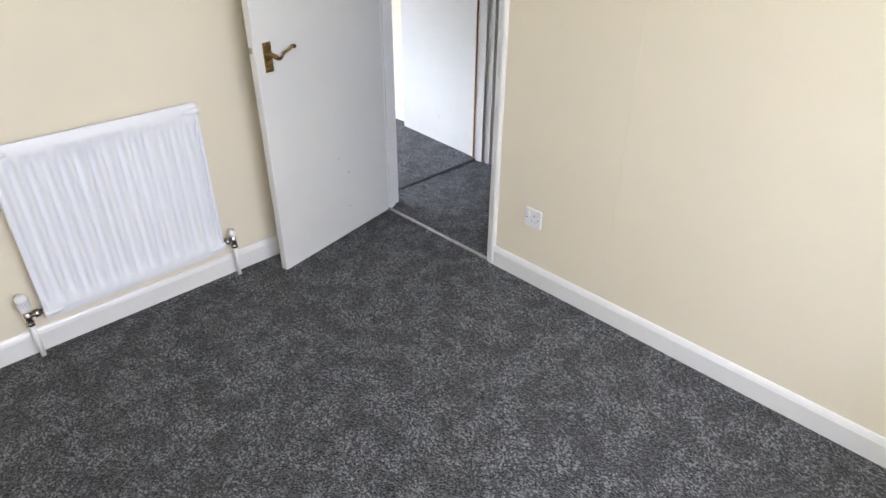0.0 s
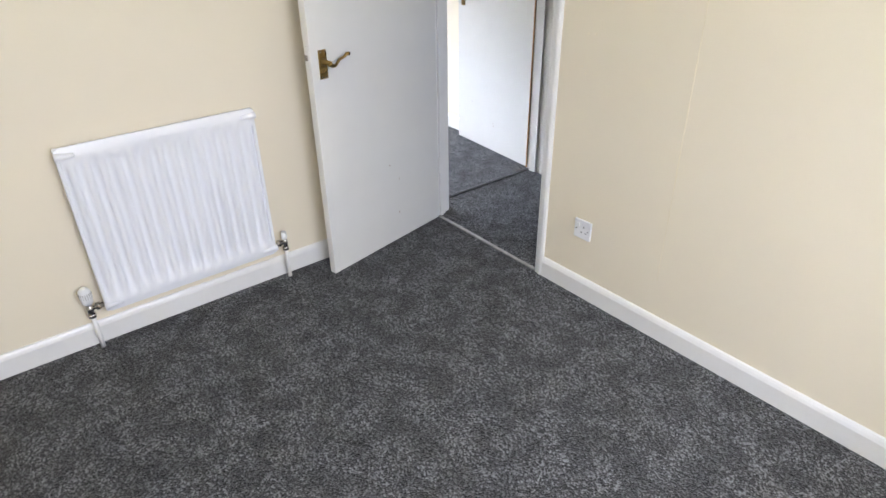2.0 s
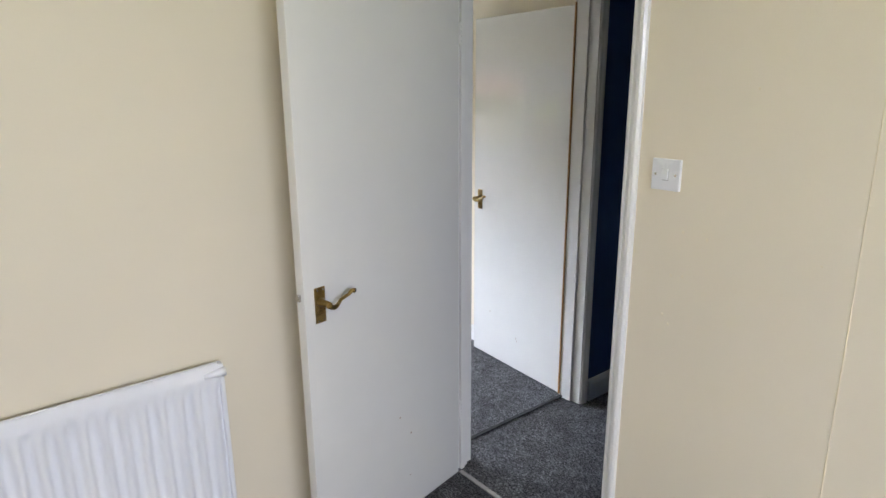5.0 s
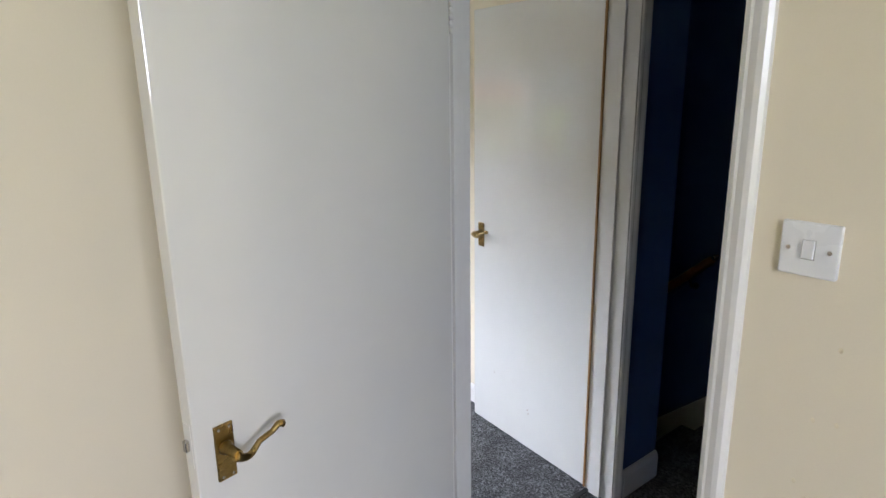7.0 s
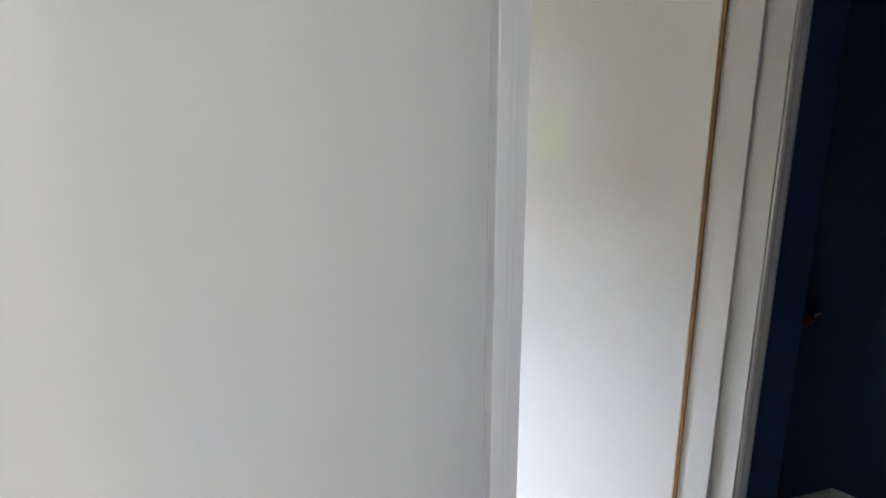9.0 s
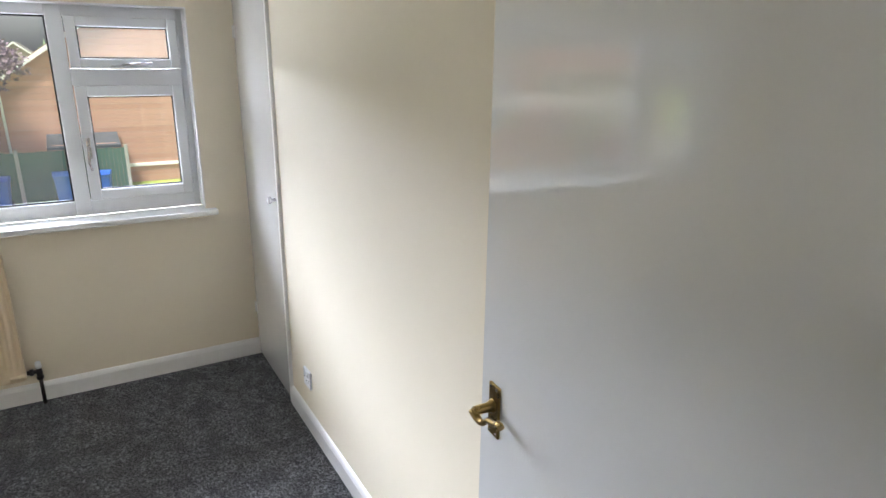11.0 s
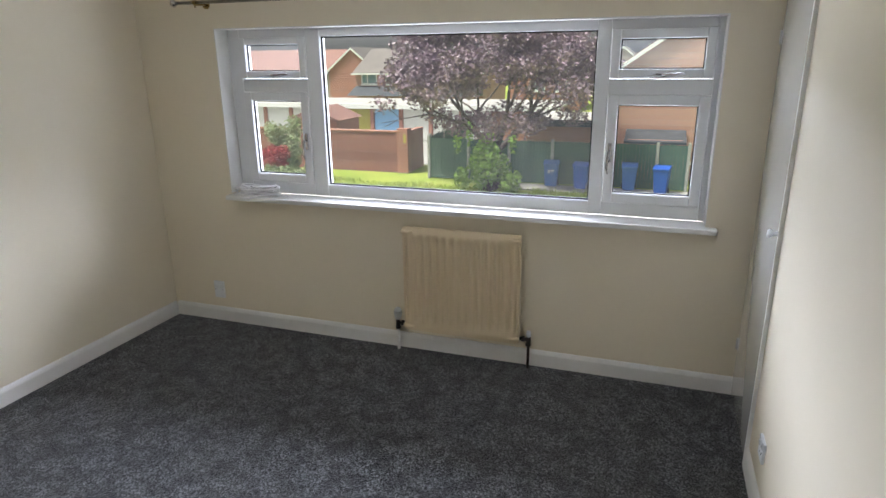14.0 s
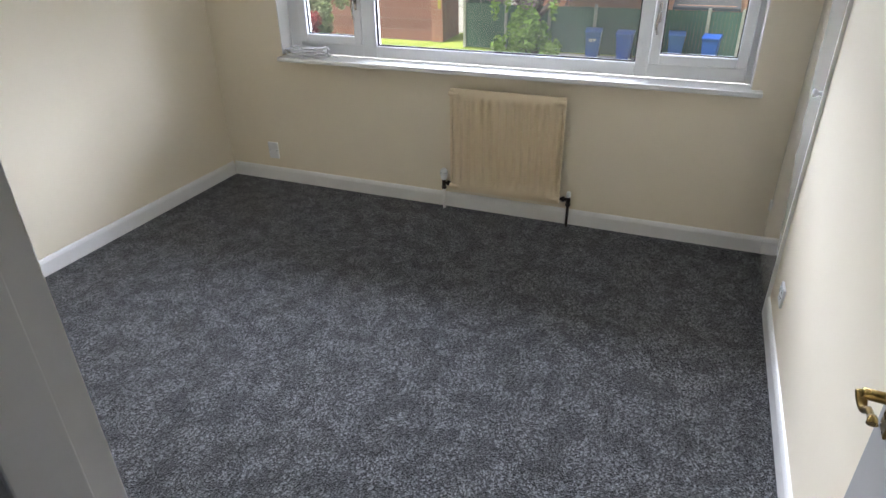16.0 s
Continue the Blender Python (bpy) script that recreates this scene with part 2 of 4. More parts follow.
# ---- mesh helpers ----
def box(bm, x0, x1, y0, y1, z0, z1, bevel=0.0, m=None):
    vs = [bm.verts.new((x, y, z)) for x in (x0, x1) for y in (y0, y1) for z in (z0, z1)]
    fs = [bm.faces.new([vs[i] for i in q]) for q in ((0, 1, 3, 2), (4, 6, 7, 5), (0, 4, 5, 1), (2, 3, 7, 6), (0, 2, 6, 4), (1, 5, 7, 3))]
    if bevel:
        es = list({e for f in fs for e in f.edges})
        got = bmesh.ops.bevel(bm, geom=es, offset=bevel, segments=2, affect="EDGES", profile=0.5)
        vs = list({v for f in got["faces"] for v in f.verts} | {v for v in vs if v.is_valid})
    if m is not None:
        bmesh.ops.transform(bm, matrix=m, verts=[v for v in vs if v.is_valid])
    return bm


def one(*a, **k):
    return box(bmesh.new(), *a, **k)


def tube(bm, pts, radii, seg=10, caps=True):
    """A round tube along points, with a radius at each."""
    pts = [Vector(p) for p in pts]
    if not hasattr(radii, "__len__"):
        radii = [radii] * len(pts)
    rings, side = [], None
    for i, p in enumerate(pts):
        d = (pts[min(i + 1, len(pts) - 1)] - pts[max(i - 1, 0)]).normalized()
        if side is None:
            side = d.orthogonal().normalized()
        side = (side - d * side.dot(d)).normalized()
        up = d.cross(side)
        rings.append([bm.verts.new(p + radii[i] * (math.cos(a) * side + math.sin(a) * up)) for a in [2 * math.pi * k / seg for k in range(seg)]])
    for a, b in zip(rings, rings[1:]):
        for k in range(seg):
            f = bm.faces.new((a[k], a[(k + 1) % seg], b[(k + 1) % seg], b[k]))
            f.smooth = True
    if caps:
        bm.faces.new(list(reversed(rings[0])))
        bm.faces.new(rings[-1])
    return bm


def prism(bm, profile, axis, a, b):
    """A profile of (u, v) pushed along x (u=y, v=z) or y (u=x, v=z)."""
    put = (lambda s, u, v: (s, u, v)) if axis == "x" else (lambda s, u, v: (u, s, v))
    r0, r1 = [bm.verts.new(put(a, u, v)) for u, v in profile], [bm.verts.new(put(b, u, v)) for u, v in profile]
    k = len(profile)
    for i in range(k):
        bm.faces.new((r0[i], r0[(i + 1) % k], r1[(i + 1) % k], r1[i]))
    bm.faces.new(list(reversed(r0)))
    bm.faces.new(r1)
    return bm


def mesh(name, bm, material):
    bmesh.ops.recalc_face_normals(bm, faces=bm.faces)
    me = bpy.data.meshes.new(name)
    bm.to_mesh(me)
    bm.free()
    me.materials.append(material)
    return me


def part(name, bm, material, parent, label=""):
    ob = new(name, mesh(name, bm, material))
    ob.parent = parent
    return tagged(ob, label)


def struct(name, bm, material, label, category):
    return tagged(new(name, mesh(name, bm, material)), label, category, kind="structure")


def thing(name, label, category, m=None, group="", kind=""):
    ob = new(name)
    ob.empty_display_size = 0.1
    if m is not None:
        ob.matrix_basis = m
    return tagged(ob, label, category, group, kind)


# ---- the rooms ----
H = 2.4
struct("floor_front_bedroom", one(-0.770, 2.35, -3.0, -0.004, -0.05, 0.0), CARPET, "charcoal grey twist pile carpet with brushed patches", "carpet")
bm = one(-0.777, 0.9, 0.004, 1.17, -0.05, -0.002)
box(bm, -0.85, 0.9, 1.17, 2.0, -0.05, -0.002)
box(bm, -0.894, -0.777, 0.09, 0.862, -0.05, -0.002)
struct("floor_landing", bm, CARPET, "charcoal grey carpet on the small landing", "carpet")
struct("floor_rear_bedroom", one(-4.09, -0.895, -2.55, 1.02, -0.05, 0.0), CARPET, "charcoal grey twist pile carpet, freshly laid", "carpet")
struct("floor_slab", one(-4.3, 2.55, -3.05, 1.1, -0.25, -0.052), CEIL, "plain floor slab under the carpets", "floor")
struct("ceiling", one(-4.36, 2.6, -3.1, 2.1, H, H + 0.1), CEIL, "plain white painted ceiling", "ceiling")

bm = one(0.02, 2.35, 0.0, 0.035, 0, H)
box(bm, -0.770, 0.02, 0.0, 0.035, 2.03, H)
struct("wall_door_side", bm, CREAM, "cream painted wall with a vertical paint ridge", "wall")
bm = one(0.02, 0.9, 0.035, 0.07, 0, H)
box(bm, -0.777, 0.02, 0.035, 0.07, 2.03, H)
struct("wall_landing_south", bm, NAVY, "dark navy painted landing wall", "wall")
struct("wall_radiator", one(-0.835, -0.758, -3.0, 0.035, 0, H), CREAM, "cream painted bedroom wall behind the radiator", "wall")
bm = one(-0.91, -0.835, -3.0, 0.085, 0, H)
box(bm, -0.91, -0.835, 0.085, 0.882, 2.03, H)
box(bm, -0.91, -0.835, 0.882, 1.02, 0, H)
struct("wall_rear_room_door", bm, CREAM, "cream painted wall around the rear bedroom door", "wall")
bm = one(-0.835, -0.777, 0.035, 0.085, 0, H)
box(bm, -0.835, -0.777, 0.085, 0.882, 2.03, H)
box(bm, -0.835, -0.777, 0.882, 1.17, 0, H)
struct("wall_landing_west", bm, NAVY, "navy blue painted landing wall beside the door", "wall")
bm = one(-3.45, -0.835, 1.02, 1.07, 0, H)
struct("wall_cupboard_side", bm, CREAM, "cream painted bedroom wall beside the built-in cupboard", "wall")
struct("wall_stair_south", one(-4.36, -0.835, 1.07, 1.17, -2.7, H), NAVY, "dark navy stairwell wall", "wall")
struct("wall_stair_north", one(-4.36, 1.0, 2.0, 2.1, -2.7, H), NAVY, "dark navy stairwell wall with a handrail", "wall")
struct("wall_landing_east", one(0.9, 1.0, 0.07, 2.0, -0.3, H), NAVY, "dark navy landing end wall", "wall")
struct("wall_stair_end", one(-4.36, -4.26, 1.17, 2.0, -2.7, H), NAVY, "dark navy wall at the stair foot", "wall")
struct("floor_stair_foot", one(-4.26, -0.85, 1.17, 2.0, -2.75, -2.7), CARPET, "dark carpet at the stair foot", "carpet")
YA, YB, ZA, ZB = -1.99, 0.797, 0.86, 1.876
bm = one(-4.36, -4.09, -2.65, YA, 0, H)
box(bm, -4.36, -4.09, YB, 1.07, 0, H)
box(bm, -4.36, -4.09, YA, YB, 0, ZA)
box(bm, -4.36, -4.09, YA, YB, ZB, H)
struct("wall_window", bm, CREAM, "cream painted wall with a wide bedroom window", "wall")
struct("wall_rear_room_side", one(-4.09, -0.91, -2.65, -2.55, 0, H), CREAM, "plain cream painted bedroom wall", "wall")
struct("wall_front_room_back", one(-0.91, 2.6, -3.1, -3.0, 0, H), CREAM, "plain cream painted wall", "wall")
bm = one(2.35, 2.6, -3.0, -2.4, 0, H)
box(bm, 2.35, 2.6, -0.65, 0.07, 0, H)
box(bm, 2.35, 2.6, -2.4, -0.65, 0, 0.95)
box(bm, 2.35, 2.6, -2.4, -0.65, 2.15, H)
struct("wall_front_window", bm, CREAM, "plain cream painted wall with a window opening", "wall")
SK = ((0.0, 0.0), (0.016, 0.0), (0.016, 0.074), (0.012, 0.086), (0.007, 0.094), (0.0, 0.097))


def skirting(axis, a, b, at, side, h=1.0):
    prof = [(at + side * u, v * h) for u, v in SK]
    return struct("baseboard", prism(bmesh.new(), prof, axis, a, b), TRIM, "white glossy moulded skirting board", "skirting board")


skirting("x", 0.05, 2.35, 0.0, -1)
skirting("y", -3.0, -0.16, -0.758, 1)
skirting("y", -2.534, 1.02, -4.09, 1)
skirting("x", -4.074, -0.91, -2.55, 1)
skirting("x", -3.45, -0.93, 1.02, -1)
skirting("y", 0.925, 1.17, -0.777, 1, 1.25)
skirting("x", -0.85, 0.9, 2.0, -1, 1.3)

bm = one(-4.34, 2.58, -3.08, 1.065, -2.76, -0.255)
box(bm, -4.36, 2.6, -3.1, 2.1, -3.45, -2.765)
struct("wall_ground_storey", bm, BRICK3, "plain brick ground storey under the bedrooms", "wall")

# carpet strips in the two doorways
struct("threshold_strip", one(-0.73, 0.0, -0.012, 0.008, 0.0, 0.006, 0.0025), STRIP, "thin dull metal carpet strip in the doorway", "threshold")
struct("threshold_strip", one(-0.905, -0.883, 0.105, 0.862, 0.0, 0.004, 0.0015), BLACK, "dark carpet joint in the rear doorway", "threshold")


# added out of view to stop daylight leaking in under the landing
struct("wall_stair_under_landing", one(-0.85, -0.75, 1.17, 2.0, -2.7, -0.052), NAVY, "unseen navy wall keeping stray daylight out of the stairwell", "wall")
struct("floor_slab_landing", one(-0.75, 1.0, 1.1, 2.1, -0.25, -0.052), CEIL, "unseen slab under the landing, keeping stray daylight out", "floor")


# ---- doors and frames ----
def door_frame(label, m, width, depth):
    """Lining with stops and moulded architraves; local x across, y through the wall, opening from 0 to width."""
    t = thing("door_frame", label, "door frame", m, kind="structure")
    for n, a, b in (("jamb", -0.02, 0.0), ("jamb", width, width + 0.02)):
        part(n, one(a, b, -0.004, depth + 0.004, 0, 2.01, 0.002), TRIM, t)
    part("head", one(-0.02, width + 0.02, -0.004, depth + 0.004, 2.01, 2.03), TRIM, t)
    return t


def architrave(parent, x0, x1, y, side, z=2.03):
    """A moulded upright: a flat with a raised outer bead."""
    bm, w = bmesh.new(), x1 - x0
    prof = ((0, 0), (0, 0.009), (0.18, 0.013), (0.3, 0.0125), (0.62, 0.018), (0.85, 0.018), (1, 0.012), (1, 0))
    r = [[bm.verts.new((x0 + u * w, y + side * v, zz)) for u, v in prof] for zz in (0, z)]
    k = len(prof)
    for i in range(k):
        bm.faces.new((r[0][i], r[0][(i + 1) % k], r[1][(i + 1) % k], r[1][i]))
    bm.faces.new(r[0])
    bm.faces.new(r[1])
    return part("architrave", bm, TRIM, parent)


f1 = door_frame("white painted door frame of the front bedroom", pose(-0.75, 0, 0), 0.75, 0.05)
architrave(f1, 0.753, 0.798, 0.0, -1)
part("stop", one(0.728, 0.7495, 0.036, 0.052, 0, 2.0, 0.002), TRIM, f1)
part("stop", one(0.0005, 0.013, 0.008, 0.03, 0, 2.0, 0.002), TRIM, f1)
architrave(f1, 0.772, 0.825, 0.07, 1)
# the rear room's frame: local x along world y, local y towards world -x
turn = Matrix(((0, -1, 0, -0.777), (1, 0, 0, 0.09), (0, 0, 1, 0), (0, 0, 0, 1)))
f2 = door_frame("white painted door frame of the rear bedroom", turn, 0.772, 0.133)
architrave(f2, 0.778, 0.822, 0.0, -1)
part("architrave", one(-0.0345, 0.0, -0.012, -0.0045, 0, 2.03, 0.0015), TRIM, f2)
architrave(f2, -0.012, -0.06, 0.133, 1)
part("stop", one(0.759, 0.7715, 0.05, 0.105, 0, 2.0, 0.002), TRIM, f2)
part("stop", one(0.0005, 0.008, 0.05, 0.105, 0, 2.0, 0.002), TRIM, f2)


def lever(parent, x, y, z, side, way):
    """Backplate and scroll lever on the face y, facing side; the lever points way along x."""
    bm = one(x - 0.02, x + 0.02, min(y, y + side * 0.006), max(y, y + side * 0.006), z - 0.058, z + 0.058, 0.0025)
    pl = part("handle_plate", bm, BRASS, parent, "worn brass backplate")
    bm = bmesh.new()
    tube(bm, [(x, y + side * 0.005, z + 0.01), (x, y + side * 0.012, z + 0.01), (x, y + side * 0.016, z + 0.01), (x, y + side * 0.05, z + 0.01)], [0.015, 0.014, 0.0105, 0.0095], 16)
    pts, rad = [], []
    for i in range(19):
        s = i / 18
        dip = -0.013 * math.sin(min(1.0, s / 0.5) * math.pi) + 0.03 * max(0.0, s - 0.3) ** 1.1 + (0.006 * math.sin((s - 0.8) / 0.2 * math.pi) if s > 0.8 else 0)
        pts.append((x + way * (s * 0.108 - 0.006), y + side * (0.05 - 0.004 * math.sin(s * math.pi)), z + 0.01 + dip))
        rad.append(0.0095 - 0.0038 * min(1.0, s / 0.45) + (0.0025 * (s - 0.8) / 0.2 if s > 0.8 else 0))
    tube(bm, pts, rad, 12)
    part("lever", bm, BRASS, pl, "curved scroll brass lever")
    bm = bmesh.new()
    for dz in (-0.05, 0.05):
        for dx in (-0.011, 0.011):
            tube(bm, [(x + dx, y + side * 0.005, z + dz), (x + dx, y + side * 0.0072, z + dz)], [0.0035, 0.003], 8)
    part("screw", bm, CHROME, pl)


def door(name, label, hinge, free, width, face, hinge_face):
    """A flush leaf from its hinge towards its free edge; local x runs from hinge to free edge, the seen face is y=0, thickness away from it."""
    d = (Vector(free) - Vector(hinge)).normalized()
    m = Matrix(((d.x, -d.y, 0, hinge[0]), (d.y, d.x, 0, hinge[1]), (0, 0, 1, 0), (0, 0, 0, 1)))
    t = thing(name, label, "door", m, kind="structure")
    y0, y1 = (0.0, 0.036) if face < 0 else (-0.036, 0.0)
    part("leaf", one(0.003, width, y0, y1, 0.009, 1.99, 0.0025), GLOSS, t)
    for side, y in ((-1, y0), (1, y1)):
        lever(t, width - 0.058, y, 0.977, side, -1)
    bm = one(width - 0.001, width + 0.0015, y0 + 0.006, y1 - 0.006, 0.965, 1.055, 0.0006)
    la = part("latch_plate", bm, GLOSS, t, "latch plate painted over in white")
    bm = one(width + 0.001, width + 0.01, y0 + 0.012, y1 - 0.012, 1.0, 1.022, 0.002)
    part("latch_bolt", bm, CHROME, la)
    for cx, cz in (((0.36, 0.43), (0.3, 0.34), (0.31, 0.16)) if name == "door_1" else ((0.36, 0.2), (0.352, 0.185), (0.6, 0.3))):
        bm = bmesh.new()
        bmesh.ops.create_uvsphere(bm, u_segments=8, v_segments=6, radius=0.0028, matrix=Matrix.Translation((cx, (y1 if face > 0 else y0), cz)) @ Matrix.Diagonal((1, 0.25, 1.3, 1)))
        part("chip", bm, GAPWOOD, t, "small chip in the paint")
    hy = (y1 if hinge_face > 0 else y0)
    for z in (1.775, 0.27):
        bm = bmesh.new()
        for i in range(5):
            tube(bm, [(-0.002, hy + hinge_face * 0.004, z + i * 0.0162), (-0.002, hy + hinge_face * 0.004, z + i * 0.0162 + 0.0148)], 0.0058, 10)
        h = part("hinge", bm, TRIM, t, "painted steel butt hinge")
        if name == "door_1":
            continue
        bm = one(-0.033, -0.006, hy + hinge_face * 0.0005, hy + hinge_face * 0.0025, z, z + 0.08, 0.0005)
        for zz in (0.014, 0.04, 0.066):
            tube(bm, [(-0.02, hy, z + zz), (-0.02, hy + hinge_face * 0.0045, z + zz)], 0.0038, 8)
        part("hinge_leaf", bm, CHROME if z < 1 else TRIM, h)
    return t


door("door_1", "white gloss flush door standing open against the radiator wall", (-0.724, -0.014), (-0.570, -0.768), 0.762, 1, 1)
door("door_2", "white gloss flush door with brass lever, standing wide open", (-0.916, 0.862), (-1.69, 0.925), 0.762, 1, -1)
struct("trim", one(-0.9135, -0.906, 0.853, 0.8605, 0.01, 2.0), GAPWOOD, "bare timber edge seen in the hinge gap", "trim")


# ---- radiators ----
def radiator(label, m, width, height, enamel, flutes, pipe_l, pipe_r, body):
    """Pressed steel panel; local x along the wall, y out from it, z from the panel's foot. Origin on the wall."""
    t = thing("radiator", label, "radiator", m)
    bm = bmesh.new()
    cols, rows = flutes * 8 + 1, 26
    grid, pitch = [], (width - 0.03) / flutes
    for r in range(rows):
        v = r / (rows - 1)
        z = height * v
        row = []
        for c in range(cols):
            x = 0.015 + (width - 0.03) * c / (cols - 1)
            ph = abs(((x - 0.015) / pitch) % 1.0 - 0.5) * 2
            bulge = max(0.0, min(1.0, (0.62 - ph) / 0.28))
            ends = min(1.0, max(0.0, (z - 0.055) / 0.02)) * min(1.0, max(0.0, (height - 0.052 - z) / 0.02))
            lip = 0.007 * (min(1, max(0, (0.02 - z) / 0.02)) + min(1, max(0, (z - height + 0.02) / 0.02)))
            row.append(bm.verts.new((x, 0.088 - 0.02 * (1 - bulge) * ends - lip, z)))
        grid.append(row)
    for a, b in zip(grid, grid[1:]):
        for i in range(cols - 1):
            f = bm.faces.new((a[i], a[i + 1], b[i + 1], b[i]))
            f.smooth = True
    part("panel", bm, enamel, t)
    for a in (0.002, width - 0.0155):
        part("side_channel", one(a, a + 0.0135, 0.058, 0.082, 0.003, height - 0.003, 0.004), enamel, t)
    part("back_panel", one(0.004, width - 0.004, 0.052, 0.065, 0.002, height - 0.002, 0.004), enamel, t)
    for x in (0.02, width - 0.02):
        for z in (0.028, height - 0.028):
            s = -1 if x < 0.1 else 1
            bm = bmesh.new()
            tube(bm, [(x - s * 0.045, 0.083, z), (x, 0.083, z), (x + s * 0.02, 0.083, z)], [0.008, 0.0145, 0.0145], 12)
            part("tapping", bm, enamel, t)
    for x in (0.12, width - 0.12):
        part("bracket", one(x - 0.015, x + 0.015, 0.0, 0.057, 0.08, height - 0.08), enamel, t)
    # valves and drop pipes
    for side, pipe in ((-1, pipe_l), (1, pipe_r)):
        x = -0.05 if side < 0 else width + 0.05
        inner = 0.0 if side < 0 else width
        bm = bmesh.new()
        tube(bm, [(inner, 0.058, 0.028), (x, 0.058, 0.028)], [0.0105, 0.009], 10)
        tube(bm, [(x, 0.058, 0.0), (x, 0.058, 0.02), (x, 0.058, 0.05)], [0.011, 0.014, 0.011], 12)
        tube(bm, [(inner + side * 0.012, 0.058, 0.028), (inner + side * 0.028, 0.058, 0.028)], 0.0165, 6)
        tube(bm, [(x, 0.058, -0.012), (x, 0.058, 0.004)], 0.0155, 6)
        part("valve", bm, body, t, "tarnished metal valve body")
        bm = bmesh.new()
        if side < 0:
            tube(bm, [(x, 0.058, 0.05), (x, 0.058, 0.056), (x, 0.058, 0.085), (x, 0.058, 0.112), (x, 0.058, 0.123)], [0.015, 0.019, 0.024, 0.021, 0.012], 18)
            hd = part("valve_head", bm, PLATE, t, "white thermostatic valve head")
            bm = bmesh.new()
            for k in range(18):
                a = 2 * math.pi * k / 18
                px, py = x + 0.0222 * math.cos(a), 0.058 + 0.0222 * math.sin(a)
                box(bm, px - 0.0014, px + 0.0014, py - 0.0014, py + 0.0014, 0.08, 0.103)
            part("vent_slot", bm, STRIP, hd)
        else:
            tube(bm, [(x, 0.058, 0.045), (x, 0.058, 0.05), (x, 0.058, 0.078)], [0.012, 0.0145, 0.012], 12)
            part("valve_cap", bm, PLATE, t, "white plastic valve cap")
        foot = -m.translation.z + 0.001
        part("drop_pipe", tube(bmesh.new(), [(x, 0.058, -0.008), (x, 0.058, -0.1), (x, 0.058, foot)], 0.0095 if pipe is TRIM else 0.0085, 10), pipe, t)
    return t


radiator("white pressed-steel panel radiator with thermostatic valve", Matrix(((0, 1, 0, -0.768), (1, 0, 0, -1.706), (0, 0, 1, 0.158), (0, 0, 0, 1))), 0.726, 0.672, RADW, 14, TRIM, TRIM, CHROME)
radiator("old cream enamelled panel radiator under the window", Matrix(((0, 1, 0, -4.1), (1, 0, 0, -0.80), (0, 0, 1, 0.148), (0, 0, 0, 1))), 0.695, 0.635, RADC, 14, TRIM, DARKPIPE, DARKPIPE)


# ---- electrical plates; local x along the wall, y out, z up from the plate's centre ----
def plate(name, label, category, m, w=0.086, h=0.086, kind="socket"):
    t = thing(name, label, category, m)
    part("faceplate", one(-w / 2, w / 2, 0.0, 0.011, -h / 2, h / 2, 0.003), PLATE, t)
    for x in (-0.03, 0.03):
        bm = tube(bmesh.new(), [(x, 0.0105, 0), (x, 0.0122, 0)], 0.0035, 10)
        part("screw", bm, CHROME, t)
    if kind == "switch":
        bm = one(-0.0085, 0.0085, 0.0105, 0.0155, -0.0145, 0.0145, 0.001, Matrix.Rotation(radians(4), 4, "X"))
        part("rocker", bm, PLATE, t)
        part("rocker_gap", one(-0.0098, 0.0098, 0.0105, 0.0114, -0.0158, 0.0158), STRIP, t)
    if kind == "socket":
        for x, z, a, b in ((-0.008, 0.014, 0.0018, 0.004), (-0.019, -0.012, 0.0035, 0.0018), (0.003, -0.012, 0.0035, 0.0018)):
            part("pin_hole", one(x - a, x + a, 0.0105, 0.0116, z - b, z + b), BLACK, t)
        part("rocker", one(0.015, 0.027, 0.0105, 0.0155, 0.008, 0.028, 0.001), PLATE, t)
    return t


toS = Matrix.Rotation(math.pi, 4, "Z")
plate("wall_socket", "white single switched socket low on cream wall", "socket", Matrix.Translation((0.254, 0.0, 0.325)) @ toS)
plate("light_switch", "white single rocker light switch beside the door", "light switch", Matrix.Translation((0.139, 0.0, 1.392)) @ toS, kind="switch")
plate("wall_socket", "white single socket beside the built-in cupboard", "socket", Matrix.Translation((-3.19, 1.02, 0.262)) @ toS)
east = Matrix.Rotation(-math.pi / 2, 4, "Z")
plate("telephone_outlet", "white blank outlet box under the window", "outlet", Matrix.Translation((-4.09, -2.17, 0.222)) @ east, 0.08, 0.118, "blank")

# paint ridge on the door wall, and small filler marks
bm = bmesh.new()
pts = [(0.622 + 0.006 * noise.noise((0, 0, z * 2.3)) + 0.02 * (1.3 - z) * 0.3, 0.0, z) for z in np.linspace(0.25, 2.3, 60)]
tube(bm, pts, [0.0014 + 0.0018 * abs(noise.noise((3, 0, p[2] * 5))) * (0.4 if p[2] < 0.6 else 1) for p in pts], 5)
struct("trim", bm, SEAM, "raised ridge of paint along a wallpaper seam", "paint ridge")
rng = random.Random(5)
for x, z in ((0.176, 1.11), (0.21, 1.115), (0.20, 1.24), (0.27, 1.23), (0.16, 0.99), (0.18, 0.965), (0.55, 1.22), (0.36, 1.62)):
    bm = bmesh.new()
    bmesh.ops.create_uvsphere(bm, u_segments=7, v_segments=5, radius=0.0035, matrix=Matrix.Translation((x, 0.0, z)) @ Matrix.Diagonal((1, 0.4, rng.uniform(0.8, 1.6), 1)))
    struct("trim", bm, SEAM, "small lump of filler under the paint", "filler mark")

